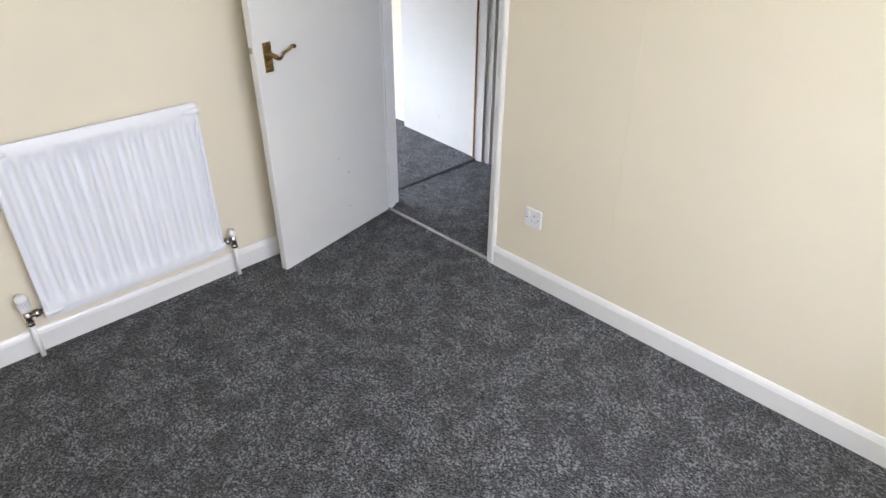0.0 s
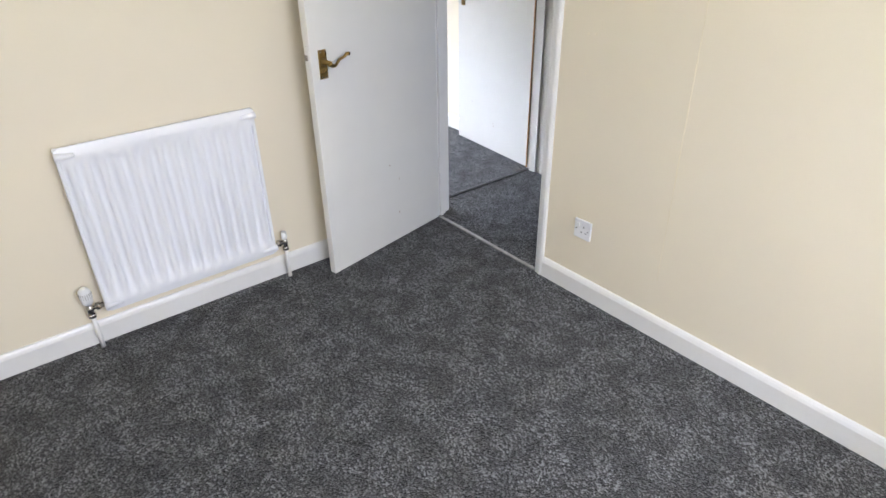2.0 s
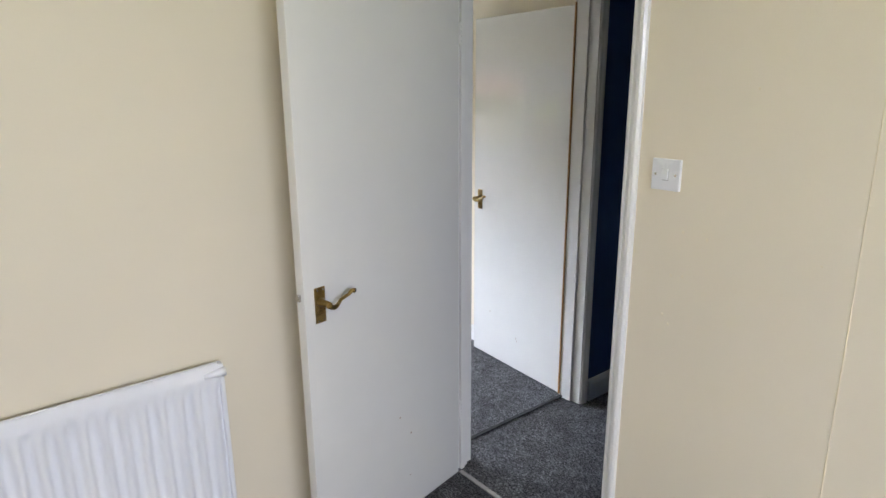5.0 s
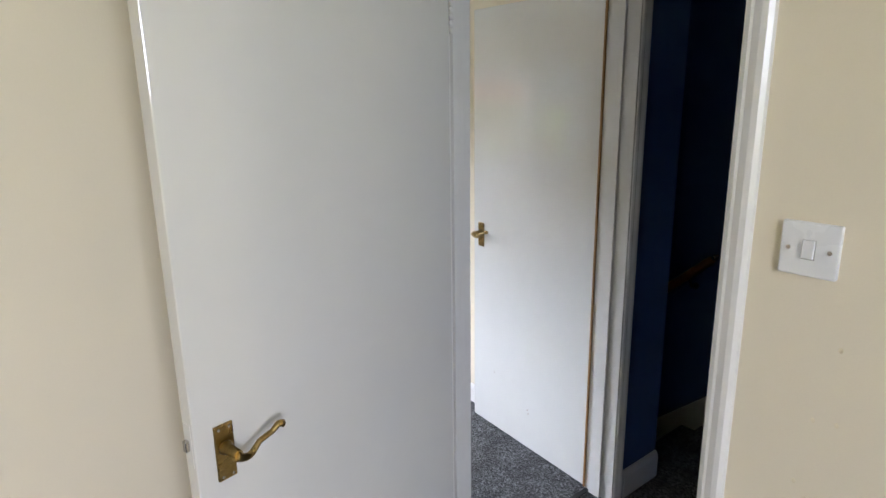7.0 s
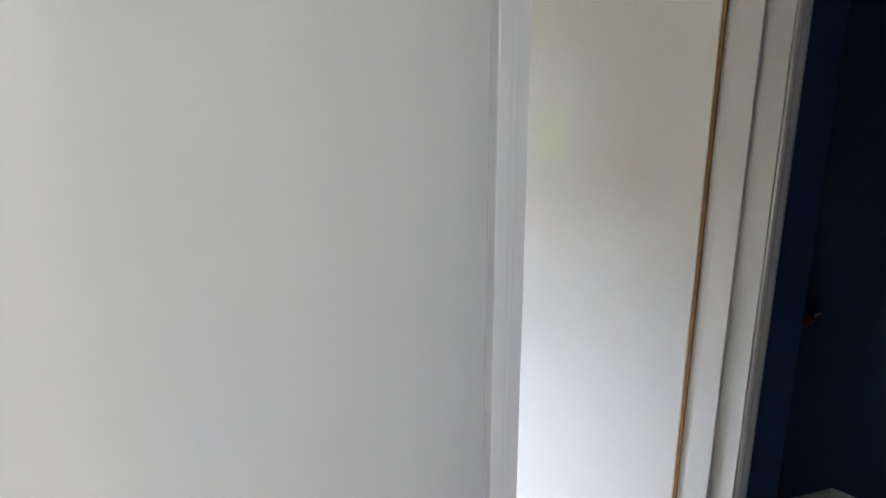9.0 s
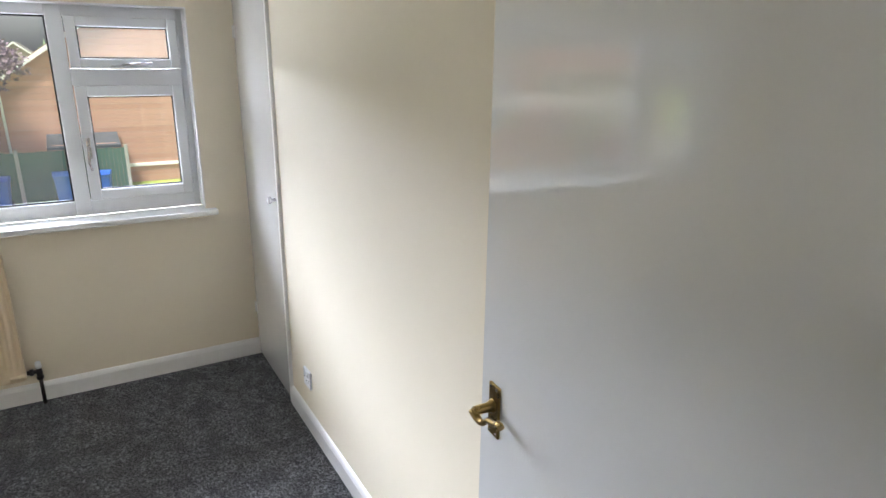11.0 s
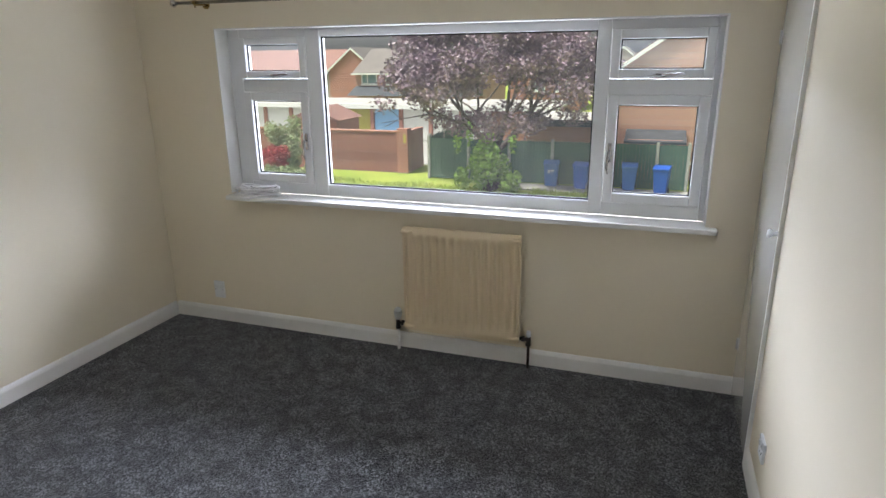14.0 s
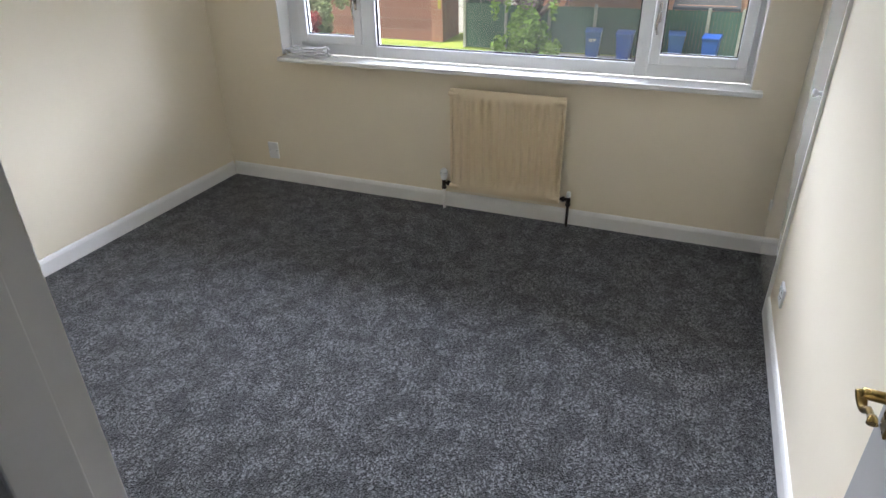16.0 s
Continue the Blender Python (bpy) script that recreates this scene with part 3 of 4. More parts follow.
# ---- built-in cupboard ----
cup = thing("cupboard", "white painted full-height built-in cupboard with round knob", "cupboard")
part("frame_post", one(-3.468, -3.45, 1.005, 1.07, 0.0, H, 0.002), TRIM, cup, "narrow unpainted-looking edge strip")
d = part("door", one(-4.084, -3.474, 1.014, 1.036, 0.012, 1.945, 0.002), GLOSS, cup)
part("top_door", one(-4.084, -3.474, 1.014, 1.036, 1.955, 2.36, 0.002), GLOSS, cup)
# full-height black sheet behind the doors, painting in the shade of their gaps
part("gap_shade_sheet", one(-4.088, -3.47, 1.04, 1.066, 0.0, H), BLACK, cup)
part("knob", tube(bmesh.new(), [(-3.527, 1.014, 1.022), (-3.527, 1.002, 1.022), (-3.527, 0.992, 1.022), (-3.527, 0.984, 1.022), (-3.527, 0.979, 1.022)], [0.011, 0.008, 0.016, 0.0185, 0.012], 16), PLATE, d, "white round knob")
for z in (0.26, 1.74):
    bm = tube(bmesh.new(), [(-4.083, 1.01, z), (-4.083, 1.01, z + 0.06)], 0.005, 8)
    box(bm, -4.08, -4.06, 1.0125, 1.0145, z, z + 0.06)
    part("hinge", bm, TRIM, d)


# ---- rear window ----
win = thing("window_1", "wide white plastic casement window with side vents", "window", kind="structure")
X0, X1 = -4.27, -4.205
FR = ((YA, -1.905, 0.885, ZB), (0.765, YB, 0.885, ZB), (-1.452, -1.358, 0.885, ZB), (0.21, 0.278, 0.885, ZB))
for a, b, z0, z1 in FR:
    part("window_frame", one(X0, X1, a, b, z0, z1, 0.004), UPVC, win)
for a, b in ((-1.905, -1.452), (-1.358, 0.21), (0.278, 0.765)):
    part("window_frame", one(X0, X1 - 0.001, a, b, 1.823, ZB, 0.004), UPVC, win)
    part("window_frame", one(X0, X1 - 0.001, a, b, 0.885, 0.958, 0.004), UPVC, win)
for a, b in ((-1.905, -1.452), (0.278, 0.765)):
    part("transom", one(X0, X1 - 0.001, a, b, 1.511, 1.588, 0.004), UPVC, win)


def sash(y0, y1, z0, z1, w, top):
    s = bmesh.new()
    for a, b, c, e in ((y0, y0 + w, z0, z1), (y1 - w, y1, z0, z1), (y0 + w, y1 - w, z0, z0 + w), (y0 + w, y1 - w, z1 - w, z1)):
        box(s, -4.25, -4.19 if top else -4.192, a, b, c, e, 0.005)
    ob = part("sash", s, UPVC, win)
    g = part("pane", one(-4.226, -4.222, y0 + w - 0.004, y1 - w + 0.004, z0 + w - 0.004, z1 - w + 0.004), VENTGLASS if top else GLASS, ob)
    g.visible_shadow = False
    b = bmesh.new()
    for a, c, e, f in ((y0 + w, y0 + w + 0.006, z0 + w, z1 - w), (y1 - w - 0.006, y1 - w, z0 + w, z1 - w), (y0 + w, y1 - w, z0 + w, z0 + w + 0.006), (y0 + w, y1 - w, z1 - w - 0.006, z1 - w)):
        box(b, -4.222, -4.214, a, c, e, f)
    part("gasket", b, BLACK, ob)
    return ob


s1 = sash(-1.9, -1.452, 1.592, 1.823, 0.04, True)
s2 = sash(-1.9, -1.452, 0.96, 1.511, 0.052, False)
s3 = sash(0.282, 0.762, 1.592, 1.823, 0.044, True)
s4 = sash(0.282, 0.762, 0.96, 1.511, 0.05, False)
g = part("pane", one(-4.242, -4.236, -1.36, 0.212, 0.956, 1.825), GLASS, win)
g.visible_shadow = False
b = bmesh.new()
for a, c, e, f in ((-1.358, -1.35, 0.958, 1.823), (0.202, 0.21, 0.958, 1.823), (-1.35, 0.202, 0.958, 0.966), (-1.35, 0.202, 1.815, 1.823)):
    box(b, -4.236, -4.226, a, c, e, f)
part("gasket", b, BLACK, win)
for s, y in ((s1, -1.66), (s3, 0.53)):
    bm = one(-4.19, -4.178, y - 0.03, y + 0.03, 1.598, 1.616, 0.003)
    tube(bm, [(-4.178, y + 0.005, 1.607), (-4.16, y + 0.005, 1.607), (-4.156, y + 0.03, 1.612), (-4.16, y + 0.1, 1.616)], [0.006, 0.007, 0.006, 0.004], 8)
    h = part("window_catch", bm, CHROME, s, "worn metal casement catch")
    part("catch_stay", tube(bmesh.new(), [(-4.185, y - 0.02, 1.612), (-4.17, y - 0.08, 1.602), (-4.17, y + 0.12, 1.602)], 0.003, 6), UPVC, h)
for s, y in ((s2, -1.478), (s4, 0.306)):
    bm = one(-4.192, -4.18, y - 0.009, y + 0.009, 1.17, 1.27, 0.003)
    tube(bm, [(-4.18, y, 1.225), (-4.155, y, 1.225), (-4.15, y - 0.004, 1.205), (-4.153, y - 0.008, 1.15), (-4.156, y, 1.115)], [0.009, 0.009, 0.0075, 0.006, 0.005], 9)
    part("window_handle", bm, CHROME, s, "tarnished metal window handle")
struct("window_sill", one(-4.205, -4.035, -2.0, 0.85, 0.858, 0.886, 0.006), TRIM, "white painted window sill board", "window sill")
bm = one(-4.203, -4.0895, YA - 0.0, YA + 0.006, 0.895, ZB - 0.006)
box(bm, -4.203, -4.0895, YB - 0.006, YB, 0.895, ZB - 0.006)
box(bm, -4.203, -4.0895, YA, YB, ZB - 0.006, ZB)
struct("window_reveal", bm, TRIM, "white painted window reveal", "reveal")

# coiled white cable on the sill
cab = thing("cable", "loosely coiled white cable lying on the window sill", "cable", pose(-4.12, -1.82, 0.886))
bm = bmesh.new()
rng = random.Random(11)
pts = []
for i in range(230):
    a = i / 230 * 2 * math.pi * 6.3
    k = int(a / (2 * math.pi))
    r = 0.135 + 0.03 * math.sin(k * 2.1 + 0.4 * math.sin(a))
    pts.append((0.34 * r * math.cos(a) + 0.006 * math.sin(3.1 * k), r * math.sin(a) * 1.0 + 0.014 * math.sin(1.7 * k), 0.008 + 0.009 * k + 0.008 * math.sin(a * 1.3 + k)))
tube(bm, pts, 0.005, 7)
part("coil", bm, PLATE, cab)
bm = tube(bmesh.new(), [(0.0, 0.12, 0.03), (0.03, 0.16, 0.03), (0.02, 0.17, 0.07), (0.0, 0.16, 0.02), (0.02, 0.24, 0.005)], 0.0036, 7)
part("loose_end", bm, PLATE, cab)
bm = tube(bmesh.new(), [(0.03, -0.02, 0.052), (0.03, 0.005, 0.05)], 0.006, 8)
part("cable_tie", bm, BLACK, cab, "dark cable tie")

# curtain pole
pole = thing("curtain_pole", "thin metal curtain pole with ball finials above the window", "curtain pole", pose(-3.99, 0, 2.012))
part("rod", tube(bmesh.new(), [(0, -2.15, 0), (0, 0.95, 0)], 0.0095, 12), CHROME, pole)
for y, s in ((-2.15, -1), (0.95, 1)):
    bm = bmesh.new()
    bmesh.ops.create_uvsphere(bm, u_segments=16, v_segments=10, radius=0.021, matrix=Matrix.Translation((0, y + s * 0.018, 0)))
    for f in bm.faces:
        f.smooth = True
    part("finial", bm, CHROME, pole)
for y in (-2.02, -0.612, 0.8):
    bm = tube(bmesh.new(), [(0, y, -0.028), (0, y, -0.012), (-0.06, y, -0.006), (-0.099, y, -0.006)], [0.004, 0.006, 0.006, 0.007], 8)
    tube(bm, [(-0.1, y, -0.006), (-0.094, y, -0.006)], 0.024, 14)
    tube(bm, [(0, y - 0.008, 0), (0, y + 0.008, 0)], 0.0135, 14)
    part("bracket", bm, BRASS, pole, "dull brass bracket")

# ---- stairwell ----
stair = thing("staircase", "carpeted staircase going down in the dark stairwell", "stairs", kind="structure")
for i in range(13):
    z = -0.002 - 0.2 * (i + 1)
    x = -0.85 - 0.225 * i
    part("step", one(x - 0.245, x, 1.17, 1.975, z - 0.2, z, 0.006), CARPET, stair)
bm = bmesh.new()
prof = ((-0.85, 0.125), (-3.6, -2.32), (-3.6, -2.62), (-0.85, -0.16))
r = [[bm.verts.new((x, y, z)) for x, z in prof] for y in (1.978, 2.0)]
for i in range(4):
    bm.faces.new((r[0][i], r[0][(i + 1) % 4], r[1][(i + 1) % 4], r[1][i]))
bm.faces.new(r[0]), bm.faces.new(r[1])
part("string_board", bm, TRIM, stair, "white painted wall string")
rail = thing("handrail", "varnished wooden handrail on wall brackets", "handrail", pose(-0.98, 1.935, 0.80))
part("rail", tube(bmesh.new(), [(0.0, 0, 0), (-0.02, 0, -0.018), (-0.2, 0, -0.178), (-2.4, 0, -2.13)], [0.016, 0.023, 0.024, 0.024], 14), RAILWOOD, rail)
part("end_cap", tube(bmesh.new(), [(-0.004, 0, -0.003), (0.006, 0, 0.006), (0.022, 0, 0.02)], [0.0175, 0.015, 0.003], 12), CHROME, rail, "metal end cap")
for x in (-0.12, -1.2):
    part("bracket", tube(bmesh.new(), [(x, 0.064, 0.89 * x - 0.08), (x, 0.02, 0.89 * x - 0.075), (x, 0, 0.89 * x - 0.015)], [0.02, 0.007, 0.007], 8), CHROME, rail)

# ---- outdoors ----
G = -3.4
bm = bmesh.new()
N = 40
gr = [[None] * (N + 1) for _ in range(N + 1)]
for i in range(N + 1):
    for j in range(N + 1):
        u, v = (i / N - 0.5) * 2, (j / N - 0.5) * 2
        x, y = 600 * abs(u) ** 2.6 * (1 if u > 0 else -1), 600 * abs(v) ** 2.6 * (1 if v > 0 else -1)
        gr[i][j] = bm.verts.new((x - 20, y, G + 0.03 * noise.noise((x * 0.4, y * 0.4, 0))))
for i in range(N):
    for j in range(N):
        bm.faces.new((gr[i][j], gr[i + 1][j], gr[i + 1][j + 1], gr[i][j + 1]))
struct("ground", bm, GRASS, "rough sunlit grass of the shared green", "grass")
struct("path", one(-26.15, -25.0, -5.2, 9, G - 0.05, G + 0.045), PATH_M, "pale concrete path along the fence", "path")
struct("path", one(-37.9, -27.0, -9.2, -7.6, G - 0.05, G + 0.045), PATH_M, "pale concrete path between walls", "path")
struct("road", one(-38.0, -29.6, -30, -7.7, G - 0.06, G + 0.04), PATH_M, "pale concrete forecourt of the garages", "forecourt")

bm = bmesh.new()
rng = random.Random(3)
verts, faces = [], []
for i in range(26000):
    x, y = -25.0 + 11 * rng.random() ** 1.2, rng.uniform(-15.5, 5)
    h, a, lean = rng.uniform(0.06, 0.2) * (1.3 if noise.noise((x * 0.5, y * 0.5, 4)) > 0.1 else 0.7), rng.uniform(0, 3.14), rng.uniform(-0.08, 0.08)
    k = len(verts)
    c, s = 0.014 * math.cos(a), 0.014 * math.sin(a)
    verts += [(x - c, y - s, G - 0.02), (x + c, y + s, G - 0.02), (x + lean, y + lean * 0.6, G + h)]
    faces.append((k, k + 1, k + 2))
me = bpy.data.meshes.new("grass_tufts")
me.from_pydata(verts, [], faces)
me.materials.append(BLADE)
tagged(new("grass_tufts", me), "long uncut grass blades on the green", "grass", kind="stuff")


def leaves(name, spots, count, size, material, parent, seed, out=1.0):
    """Many small leaf blades scattered in clumps (centre, radii)."""
    rg = random.Random(seed)
    vs, fs = [], []
    tot = sum(s[1][0] * s[1][1] * s[1][2] for s in spots)
    for c, r in spots:
        for _ in range(int(count * r[0] * r[1] * r[2] / tot)):
            d = Vector((rg.gauss(0, 1), rg.gauss(0, 1), rg.gauss(0, 1))).normalized() * (rg.random() ** 0.45) * out
            p = Vector((c[0] + d.x * r[0], c[1] + d.y * r[1], c[2] + d.z * r[2]))
            u = Vector((rg.gauss(0, 1), rg.gauss(0, 1), rg.gauss(0, 0.7))).normalized()
            w = u.orthogonal().normalized()
            w.rotate(Matrix.Rotation(rg.uniform(0, 6.28), 3, u))
            s = size * rg.uniform(0.6, 1.3)
            k = len(vs)
            vs += [p - u * s, p + w * s * 0.5, p + u * s, p - w * s * 0.5]
            fs.append((k, k + 1, k + 2, k + 3))
    m = bpy.data.meshes.new(name)
    m.from_pydata([tuple(v) for v in vs], [], fs)
    m.materials.append(material)
    ob = new(name, m)
    ob.parent = parent
    return ob


# purple plum tree
tree = thing("tree", "spreading purple-leaved plum tree on the green", "tree", pose(-25.4, -5.75, G))
bm = bmesh.new()
rng = random.Random(21)
tube(bm, [(0, 0, -0.1), (0.03, 0.05, 0.5), (0.0, 0.12, 1.1), (0.0, 0.1, 1.5)], [0.36, 0.28, 0.24, 0.24], 12)
spots = []


def limb(p, d, length, r, level):
    pts, q = [p], Vector(p)
    for i in range(4):
        d = (d + Vector((rng.uniform(-0.25, 0.25), rng.uniform(-0.25, 0.25), rng.uniform(-0.08, 0.2)))).normalized()
        q = q + d * length / 4
        pts.append(tuple(q))
    tube(bm, pts, [r, r * 0.85, r * 0.72, r * 0.6, r * 0.45], 7)
    if level < 3:
        for _ in range(3 if level else 3):
            dd = (d + Vector((rng.uniform(-0.9, 0.9), rng.uniform(-0.9, 0.9), rng.uniform(-0.35, 0.55)))).normalized()
            limb(tuple(q), dd, length * 0.72, r * 0.5, level + 1)
    else:
        spots.append((tuple(q), (rng.uniform(0.5, 0.85), rng.uniform(0.5, 0.85), rng.uniform(0.35, 0.6))))
    if level == 2:
        spots.append((tuple(q), (0.6, 0.6, 0.45)))


for i in range(7):
    a = i * 0.9 + 0.3
    limb((0, 0.1, 1.3 + 0.03 * i), Vector((math.cos(a), 0.98 * math.sin(a), rng.uniform(0.6, 1.6))).normalized(), 2.15, 0.12, 0)
for i in range(22):
    a, r = i * 2.4, rng.uniform(1.0, 3.5)
    spots.append(((r * math.cos(a), r * math.sin(a) + 0.4, rng.uniform(2.1, 2.9) + 0.1 * r), (0.6, 0.65, 0.4)))
part("trunk", bm, BARK, tree, "dark forked trunk and limbs")
leaves("crown", [s for s in spots if s[0][2] > 2.0 and not (s[0][1] < -2.0 and s[0][2] < 3.2)], 52000, 0.085, PLUM, tree, 4)


def bush(name, label, m, clumps, count, size, material, stems, seed):
    t = thing(name, label, "bush", m)
    bm = bmesh.new()
    rg = random.Random(seed)
    for i in range(stems):
        c = clumps[i % len(clumps)][0]
        tube(bm, [(rg.uniform(-0.2, 0.2), rg.uniform(-0.2, 0.2), -0.05), (c[0] * 0.5, c[1] * 0.5, c[2] * 0.5), (c[0] + rg.uniform(-0.2, 0.2), c[1] + rg.uniform(-0.3, 0.3), c[2] + 0.25)], [0.025, 0.018, 0.006], 6)
    part("stems", bm, BARK, t)
    leaves("foliage", clumps, count, size, material, t, seed)
    return t


rng = random.Random(8)
cl = []
for i in range(26):
    a, r, z = rng.uniform(0, 6.28), rng.uniform(0, 0.8), rng.uniform(0.2, 1.5)
    r *= 1.1 - 0.4 * z
    cl.append(((r * math.cos(a), 1.1 * r * math.sin(a), z), (0.25, 0.25, 0.38)))
cl += [((0.1, 0.75, 1.5), (0.12, 0.12, 0.35)), ((0, -0.5, 1.75), (0.12, 0.14, 0.4)), ((0, -0.85, 1.4), (0.12, 0.12, 0.35))]
bush("bush", "bright green leafy bush at the foot of the tree", pose(-24.4, -5.75, G) @ Matrix.Diagonal((1.3, 1.4, 1.3, 1)), cl, 5200, 0.075, LEAF, 14, 2)
cl = [((rng.uniform(-0.5, 0.5), rng.uniform(-0.9, 0.9), rng.uniform(0.3, 2.5)), (0.35, 0.4, 0.4)) for _ in range(22)]
bush("bush", "tall pale variegated shrub with white flowers", pose(-24.2, -14.6, G), cl, 5200, 0.08, PALELEAF, 10, 5)
cl = [((rng.uniform(-0.4, 0.4), rng.uniform(-0.55, 0.55), rng.uniform(0.7, 1.5)), (0.3, 0.35, 0.3)) for _ in range(12)]
bush("bush", "small crimson-leaved ornamental maple", pose(-23.4, -15.0, G), cl, 2600, 0.06, REDLEAF, 6, 6)
cl = [((rng.uniform(-0.4, 0.4), rng.uniform(-1.2, 1.2), rng.uniform(0.1, 0.7)), (0.3, 0.35, 0.3)) for _ in range(14)]
bush("bush", "low grey-green shrub at the edge of the grass", pose(-23.0, -14.3, G), cl, 2600, 0.06, PALELEAF, 6, 7)


# timber fence with concrete posts
def fence(label, m, posts, height):
    """Vertical boards between posts; local x along the run."""
    t = thing("fence", label, "fence", m)
    for x in posts:
        part("post", one(x - 0.06, x + 0.06, -0.06, 0.06, 0, height + 0.1, 0.012), POST, t, "pale concrete post")
    rg = random.Random(len(posts))
    for a, b in zip(posts, posts[1:]):
        n = max(1, round((b - a - 0.12) / 0.125))
        w = (b - a - 0.12) / n
        part("rail", one(a + 0.06, b - 0.06, 0.015, 0.05, height - 0.35, height - 0.27), FENCE, t)
        part("rail", one(a + 0.06, b - 0.06, 0.015, 0.05, 0.3, 0.38), FENCE, t)
        for i in range(n):
            x, h = a + 0.06 + i * w, height + rg.uniform(-0.02, 0.02)
            part("board", one(x + 0.003, x + w - 0.003, -0.012 - 0.008 * (i % 2), 0.012, 0.04, h), FENCE, t)
    return t


R90 = Matrix.Rotation(math.pi / 2, 4, "Z")
fence("dark green stained board fence with concrete posts", Matrix.Translation((-26.4, -8.9, G)) @ R90, [0, 1.8, 3.6, 5.4, 7.25, 9.5, 10.65], 1.78)
fence("dark green stained fence running away from the green", Matrix.Translation((-26.4, -8.9, G)) @ Matrix.Rotation(math.pi, 4, "Z"), [0.15, 1.95, 3.75, 5.5], 1.85)


def wheelie_bin(label, m, plastic, number=""):
    t = thing("wheelie_bin", label, "bin", m, group="bins by the fence")
    bm = bmesh.new()
    lo, hi = [(-0.22, -0.24), (0.22, -0.24), (0.22, 0.2), (-0.22, 0.2)], [(-0.28, -0.33), (0.28, -0.33), (0.28, 0.33), (-0.28, 0.33)]
    a = [bm.verts.new((x, y, 0.05)) for x, y in lo]
    b = [bm.verts.new((x, y, 0.95)) for x, y in hi]
    for i in range(4):
        bm.faces.new((a[i], a[(i + 1) % 4], b[(i + 1) % 4], b[i]))
    bm.faces.new(a), bm.faces.new(b)
    bmesh.ops.bevel(bm, geom=list(bm.edges), offset=0.025, segments=2, affect="EDGES")
    box(bm, -0.295, 0.295, -0.345, 0.34, 0.9, 0.95, 0.012)
    part("body", bm, plastic, t)
    bm = prism(bmesh.new(), ((-0.36, 0.952), (-0.36, 0.985), (-0.1, 1.05), (0.25, 1.06), (0.35, 1.02), (0.35, 0.952)), "x", -0.3, 0.3)
    part("lid", bm, plastic, t)
    part("handle", tube(bmesh.new(), [(-0.25, 0.39, 1.0), (0.25, 0.39, 1.0)], 0.016, 8), plastic, t)
    for x in (-0.26, 0.26):
        s = 0.025
        part("wheel", tube(bmesh.new(), [(x - s, 0.24, 0.1), (x + s, 0.24, 0.1)], 0.1, 16), BLACK, t)
    if number:
        cu = bpy.data.curves.new("number", "FONT")
        cu.body, cu.size, cu.align_x, cu.extrude = number, 0.26, "CENTER", 0.002
        tmp = bpy.data.objects.new("tmp", cu)
        me = bpy.data.meshes.new_from_object(tmp)
        bpy.data.objects.remove(tmp)
        me.transform(Matrix.Translation((0, -0.318, 0.62)) @ Matrix.Rotation(radians(84), 4, "X"))
        me.materials.append(WHITE)
        ob = new("number", me)
        ob.parent = t
        tagged(ob, "painted white house number " + number)
    return t


for y, x, plastic, num, tw, lab in ((-3.4, -25.75, BINL, "69", 4, "faded blue wheelie bin with white number"), (-2.2, -25.6, BIN, "", -3, "bright blue wheelie bin with closed lid"), (-0.38, -25.85, BINL, "", 2, "faded blue wheelie bin beside the fence"), (0.82, -25.55, BIN, "", -8, "blue wheelie bin near the end post")):
    wheelie_bin(lab, Matrix.Translation((x, y, G + 0.045)) @ Matrix.Rotation(math.pi / 2 + radians(tw), 4, "Z"), plastic, num)

# brick garden wall with corner return
gw = thing("garden_wall", "dark red brick garden wall with coping", "wall")
part("wall", one(-27.5, -27.25, -19, -10.5, G, -1.55), BRICK2, gw)
part("return_wall", one(-29.3, -27.5, -10.5, -10.27, G, -1.55), BRICK3, gw)
part("coping", one(-27.55, -27.2, -19, -10.46, -1.55, -1.48, 0.01), BRICK3, gw)
part("coping", one(-29.3, -27.55, -10.54, -10.23, -1.55, -1.48, 0.01), BRICK3, gw)
part("pier", one(-27.62, -27.16, -10.75, -10.22, G, -1.36, 0.01), BRICK3, gw)
part("sign", one(-27.17, -27.15, -10.42, -10.3, -2.0, -1.62), YELLOW, gw, "small yellow marker sign")
shed = thing("outhouse", "small brick outhouse behind the garden wall", "shed")
part("wall", one(-31.5, -29.0, -17.4, -14.8, G, -1.25), BRICK3, shed)
bm = prism(bmesh.new(), ((-17.6, -1.25), (-16.1, -0.62), (-14.6, -1.25)), "x", -31.6, -28.9)
part("roof", bm, REDTILE, shed)


# garages
gar = thing("garage_block", "row of flat-roofed lock-up garages with coloured doors", "garage")
part("wall", one(-44, -38.2, -30.5, -5.2, G, -1.25), BRICK3, gar)
part("roof", one(-44.2, -37.8, -30.7, -5.0, -1.25, -1.12), FELT, gar)
part("fascia", one(-37.8, -37.7, -30.7, -5.0, -1.38, -1.1), WHITE, gar)
for i, c in enumerate((WHITE, WHITE, WHITE, WHITE, YELLOW, SKYBLUE, WHITE, WHITE, WHITE)):
    y = -26.2 + 2.02 * i
    bm = one(-38.2, -38.12, y - 0.86, y + 0.86, G + 0.03, -1.42)
    for k in range(9):
        box(bm, -38.12, -38.1, y - 0.84, y + 0.84, G + 0.08 + 0.21 * k, G + 0.25 + 0.21 * k)
    d = part("door", bm, c, gar, "ribbed painted garage door")
    part("handle", one(-38.1, -38.05, y - 0.06, y + 0.06, G + 0.9, G + 0.94), CHROME, d)
    part("pier", one(-38.2, -38.0, y + 0.88, y + 1.14, G, -1.25), BRICK3, gar)


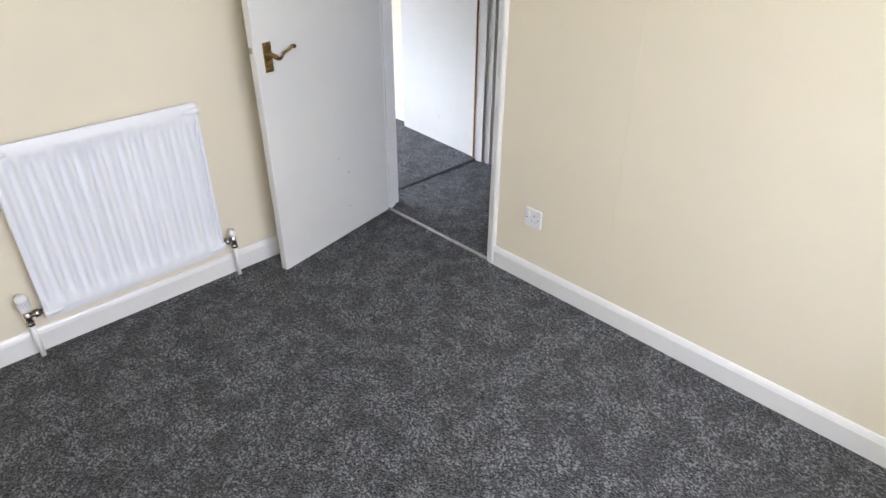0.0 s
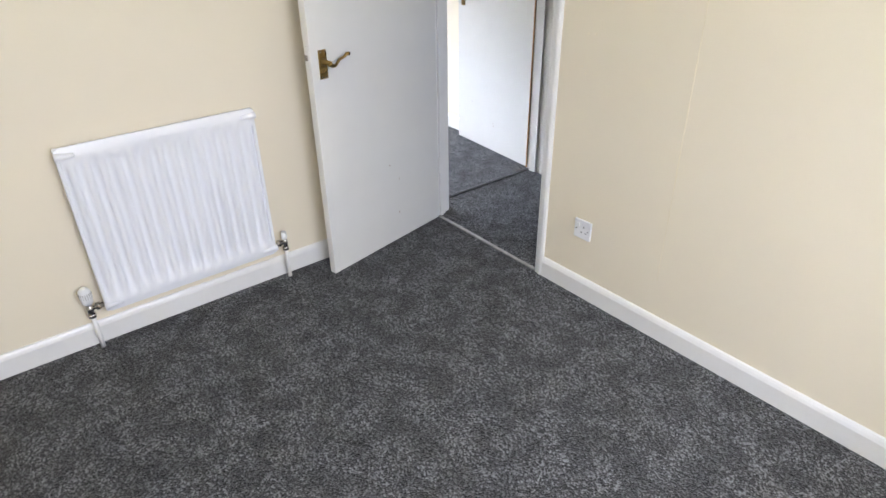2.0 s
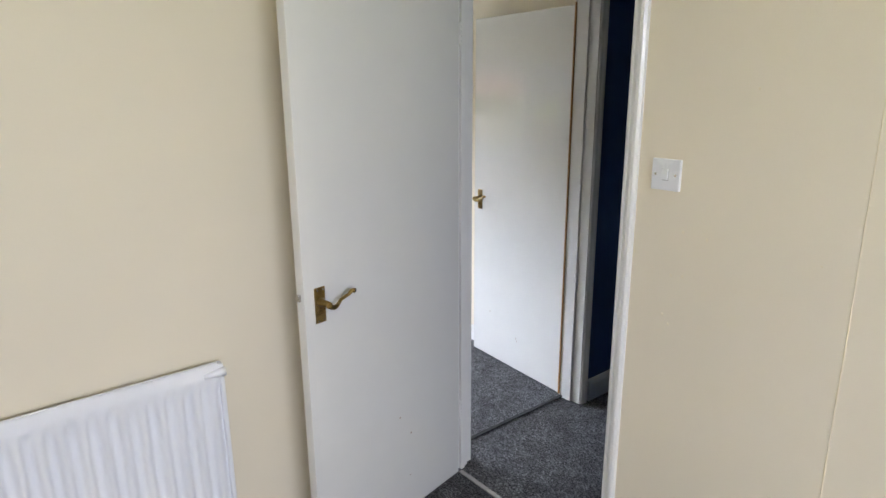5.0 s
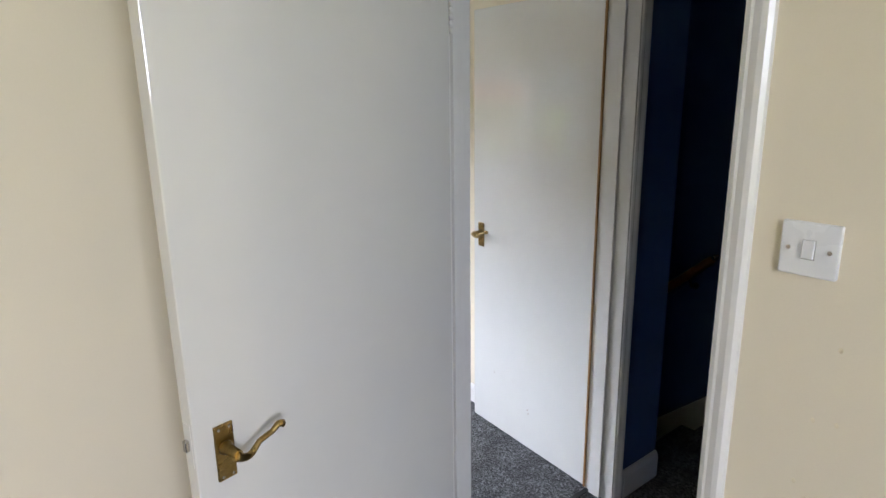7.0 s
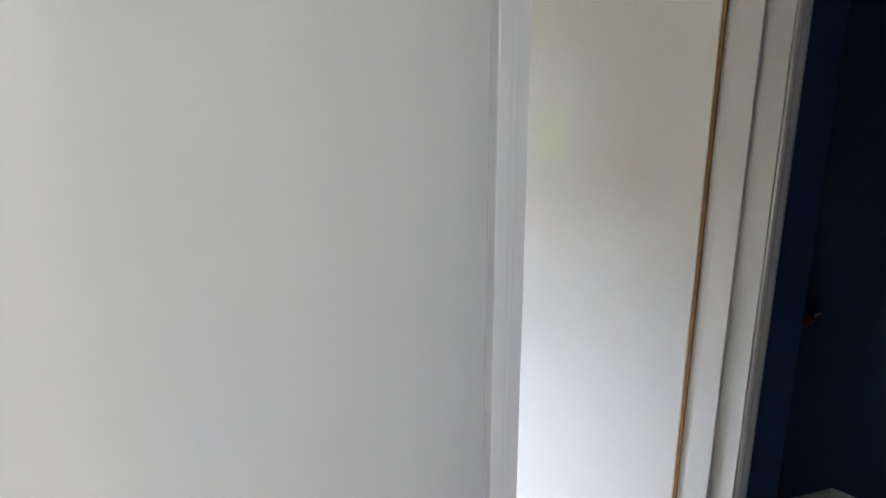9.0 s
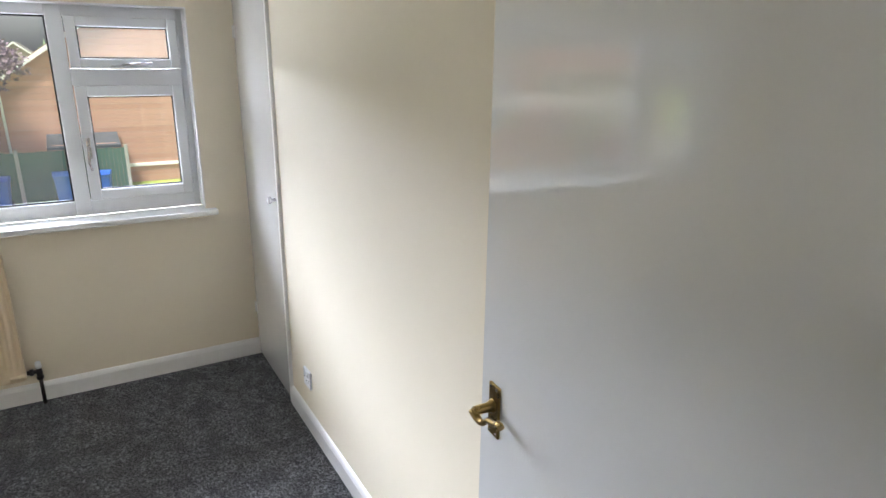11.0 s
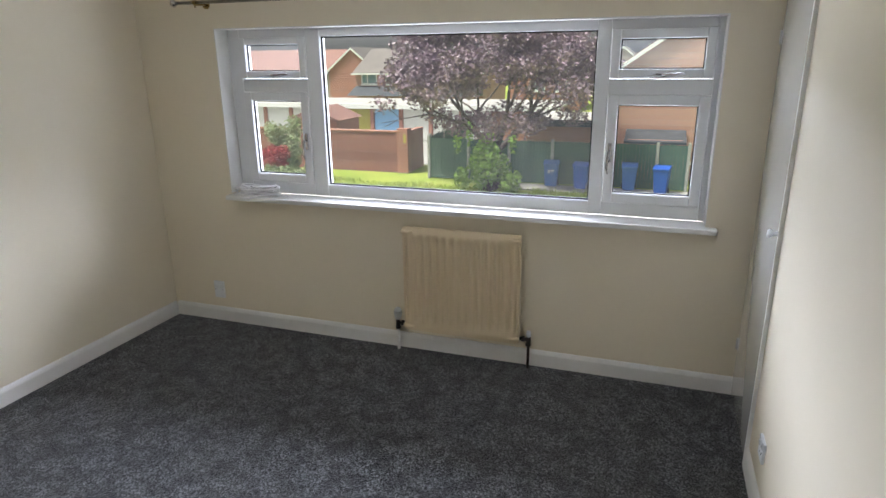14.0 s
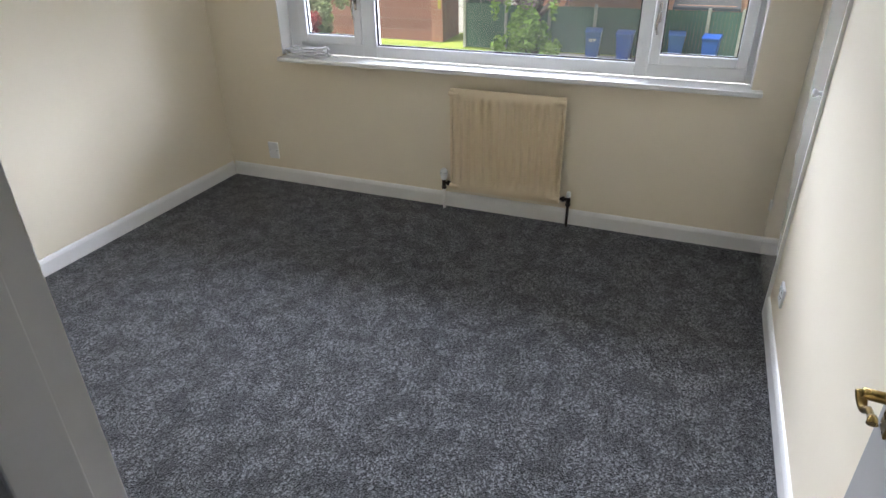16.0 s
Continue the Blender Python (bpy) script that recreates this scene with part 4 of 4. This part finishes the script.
def house(label, x, y0, y1, eave, ridge, wallm, roofm, windows, depth=8.0, gable=False, base=G):
    """A two-storey house facing the green. gable: its gable end faces us."""
    t = thing("house", label, "house")
    part("wall", one(x - depth, x, y0, y1, base, eave), wallm, t)
    if gable:
        ym = (y0 + y1) / 2
        bm = prism(bmesh.new(), ((y0, eave), (ym, ridge), (y1, eave)), "x", x - depth, x)
        part("gable", bm, wallm, t)
        for a, s in ((y0, 1), (y1, -1)):
            k = (ridge - eave) / abs(ym - a)
            bm = prism(bmesh.new(), ((a - s * 0.35, eave - 0.35 * k), (ym, ridge), (ym, ridge + 0.16), (a - s * 0.35, eave - 0.35 * k + 0.16)), "x", x - depth - 0.2, x + 0.2)
            r = part("roof", bm, roofm, t)
            bm = prism(bmesh.new(), ((a - s * 0.36, eave - 0.36 * k - 0.06), (ym, ridge - 0.06), (ym, ridge + 0.13), (a - s * 0.36, eave - 0.36 * k + 0.13)), "x", x + 0.2, x + 0.24)
            part("bargeboard", bm, WHITE, r)
    else:
        bm = prism(bmesh.new(), ((x + 0.35, eave - 0.1), (x - depth / 2, ridge), (x - depth - 0.35, eave - 0.1)), "y", y0 - 0.2, y1 + 0.2)
        r = part("roof", bm, roofm, t)
        part("gutter", one(x + 0.34, x + 0.45, y0 - 0.2, y1 + 0.2, eave - 0.2, eave - 0.08), WHITE, r)
    for wy, wz, ww, wh in windows:
        f = bmesh.new()
        for a, b, c, e in ((wy, wy + 0.09, wz, wz + wh), (wy + ww - 0.09, wy + ww, wz, wz + wh), (wy, wy + ww, wz, wz + 0.1), (wy, wy + ww, wz + wh - 0.1, wz + wh), (wy + ww * 0.36, wy + ww * 0.36 + 0.08, wz, wz + wh)):
            box(f, x - 0.02, x + 0.06, a, b, c, e)
        w = part("window", f, WHITE, t)
        part("pane", one(x - 0.01, x + 0.02, wy + 0.05, wy + ww - 0.05, wz + 0.05, wz + wh - 0.05), FARGLASS, w)
        part("sill", one(x, x + 0.16, wy - 0.05, wy + ww + 0.05, wz - 0.08, wz), WHITE, w)
    return t


hs = house("brick house with grey tiled roof and white windows", -52, -25.2, -13.5, 0.55, 2.55, BRICK, TILE, [(-24.6, -0.47, 1.5, 0.95), (-22.3, -0.47, 1.5, 0.95), (-19.0, -0.47, 1.5, 0.95), (-16.4, -0.47, 1.5, 0.95)])
bm = prism(bmesh.new(), ((-50.2, -1.35), (-52.0, -0.62), (-52.0, -1.35)), "y", -25.2, -13.5)
part("porch_roof", bm, SLATE, hs, "dark lean-to porch roof")
house("red brick gable-ended house beyond the garages", -56, -30.0, -25.0, 0.6, 2.6, BRICK3, TILE, [], gable=True)
house("terrace of brick houses with tiled roof", -60, -48, -30.5, 0.6, 2.7, BRICK3, REDTILE, [(-38, -0.5, 1.6, 1.0), (-34.5, -0.5, 1.6, 1.0)])
rh = house("orange brick gable-ended house behind the fence", -29.0, -2.2, 8.6, 0.5, 4.25, BRICK, REDTILE, [], gable=True)
part("downpipe", tube(bmesh.new(), [(-28.93, -2.05, 0.4), (-28.93, -2.0, 0.1), (-28.93, -1.95, -3.3)], 0.045, 8), WHITE, rh, "white plastic downpipe")
part("plinth_band", one(-29.0, -28.94, 1.7, 8.6, -2.75, -2.62), WHITE, rh, "white painted band")
sh = thing("lean_to", "low dark-roofed lean-to behind the fence", "shed")
part("wall", one(-28.9, -27.4, -0.6, 1.5, G, -1.55), BRICK, sh)
part("roof", prism(bmesh.new(), ((-27.2, -1.6), (-28.95, -1.3), (-28.95, -1.4), (-27.2, -1.7)), "y", -0.75, 1.65), SLATE, sh)
ga = thing("garage", "flat-roofed orange brick garage with white fascia", "garage")
part("wall", one(-34.0, -29.6, -5.2, -2.25, G, -1.3), BRICK, ga)
part("roof", one(-34.2, -29.4, -5.4, -2.22, -1.16, -1.05), FELT, ga)
part("fascia", one(-29.4, -29.34, -5.4, -2.22, -1.32, -1.03), SLATE, ga)
house("red brick house seen between the trees", -64, -14.0, -7.0, -0.2, 2.0, BRICK3, REDTILE, [(-12, -1.6, 1.6, 1.1), (-9.5, -1.6, 1.6, 1.1)], gable=True)
house("white-gabled brick house far off", -75, -6.6, -1.0, 0.4, 2.6, BRICK3, TILE, [(-5, -0.9, 1.4, 1.1)], gable=True)

# distant woods on the skyline
wd = tagged(new("woods"), "hazy green trees along the skyline", "woods", kind="stuff")
rng = random.Random(9)
cl = []
for i in range(50):
    y = rng.uniform(-30, 40)
    cl.append(((-120 + rng.uniform(-10, 10), y, rng.uniform(-3, 3.2 + 1.6 * math.sin(y * 0.12))), (4, 4.5, 2.6)))
leaves("foliage", cl, 9000, 0.7, WOODS, wd, 10)
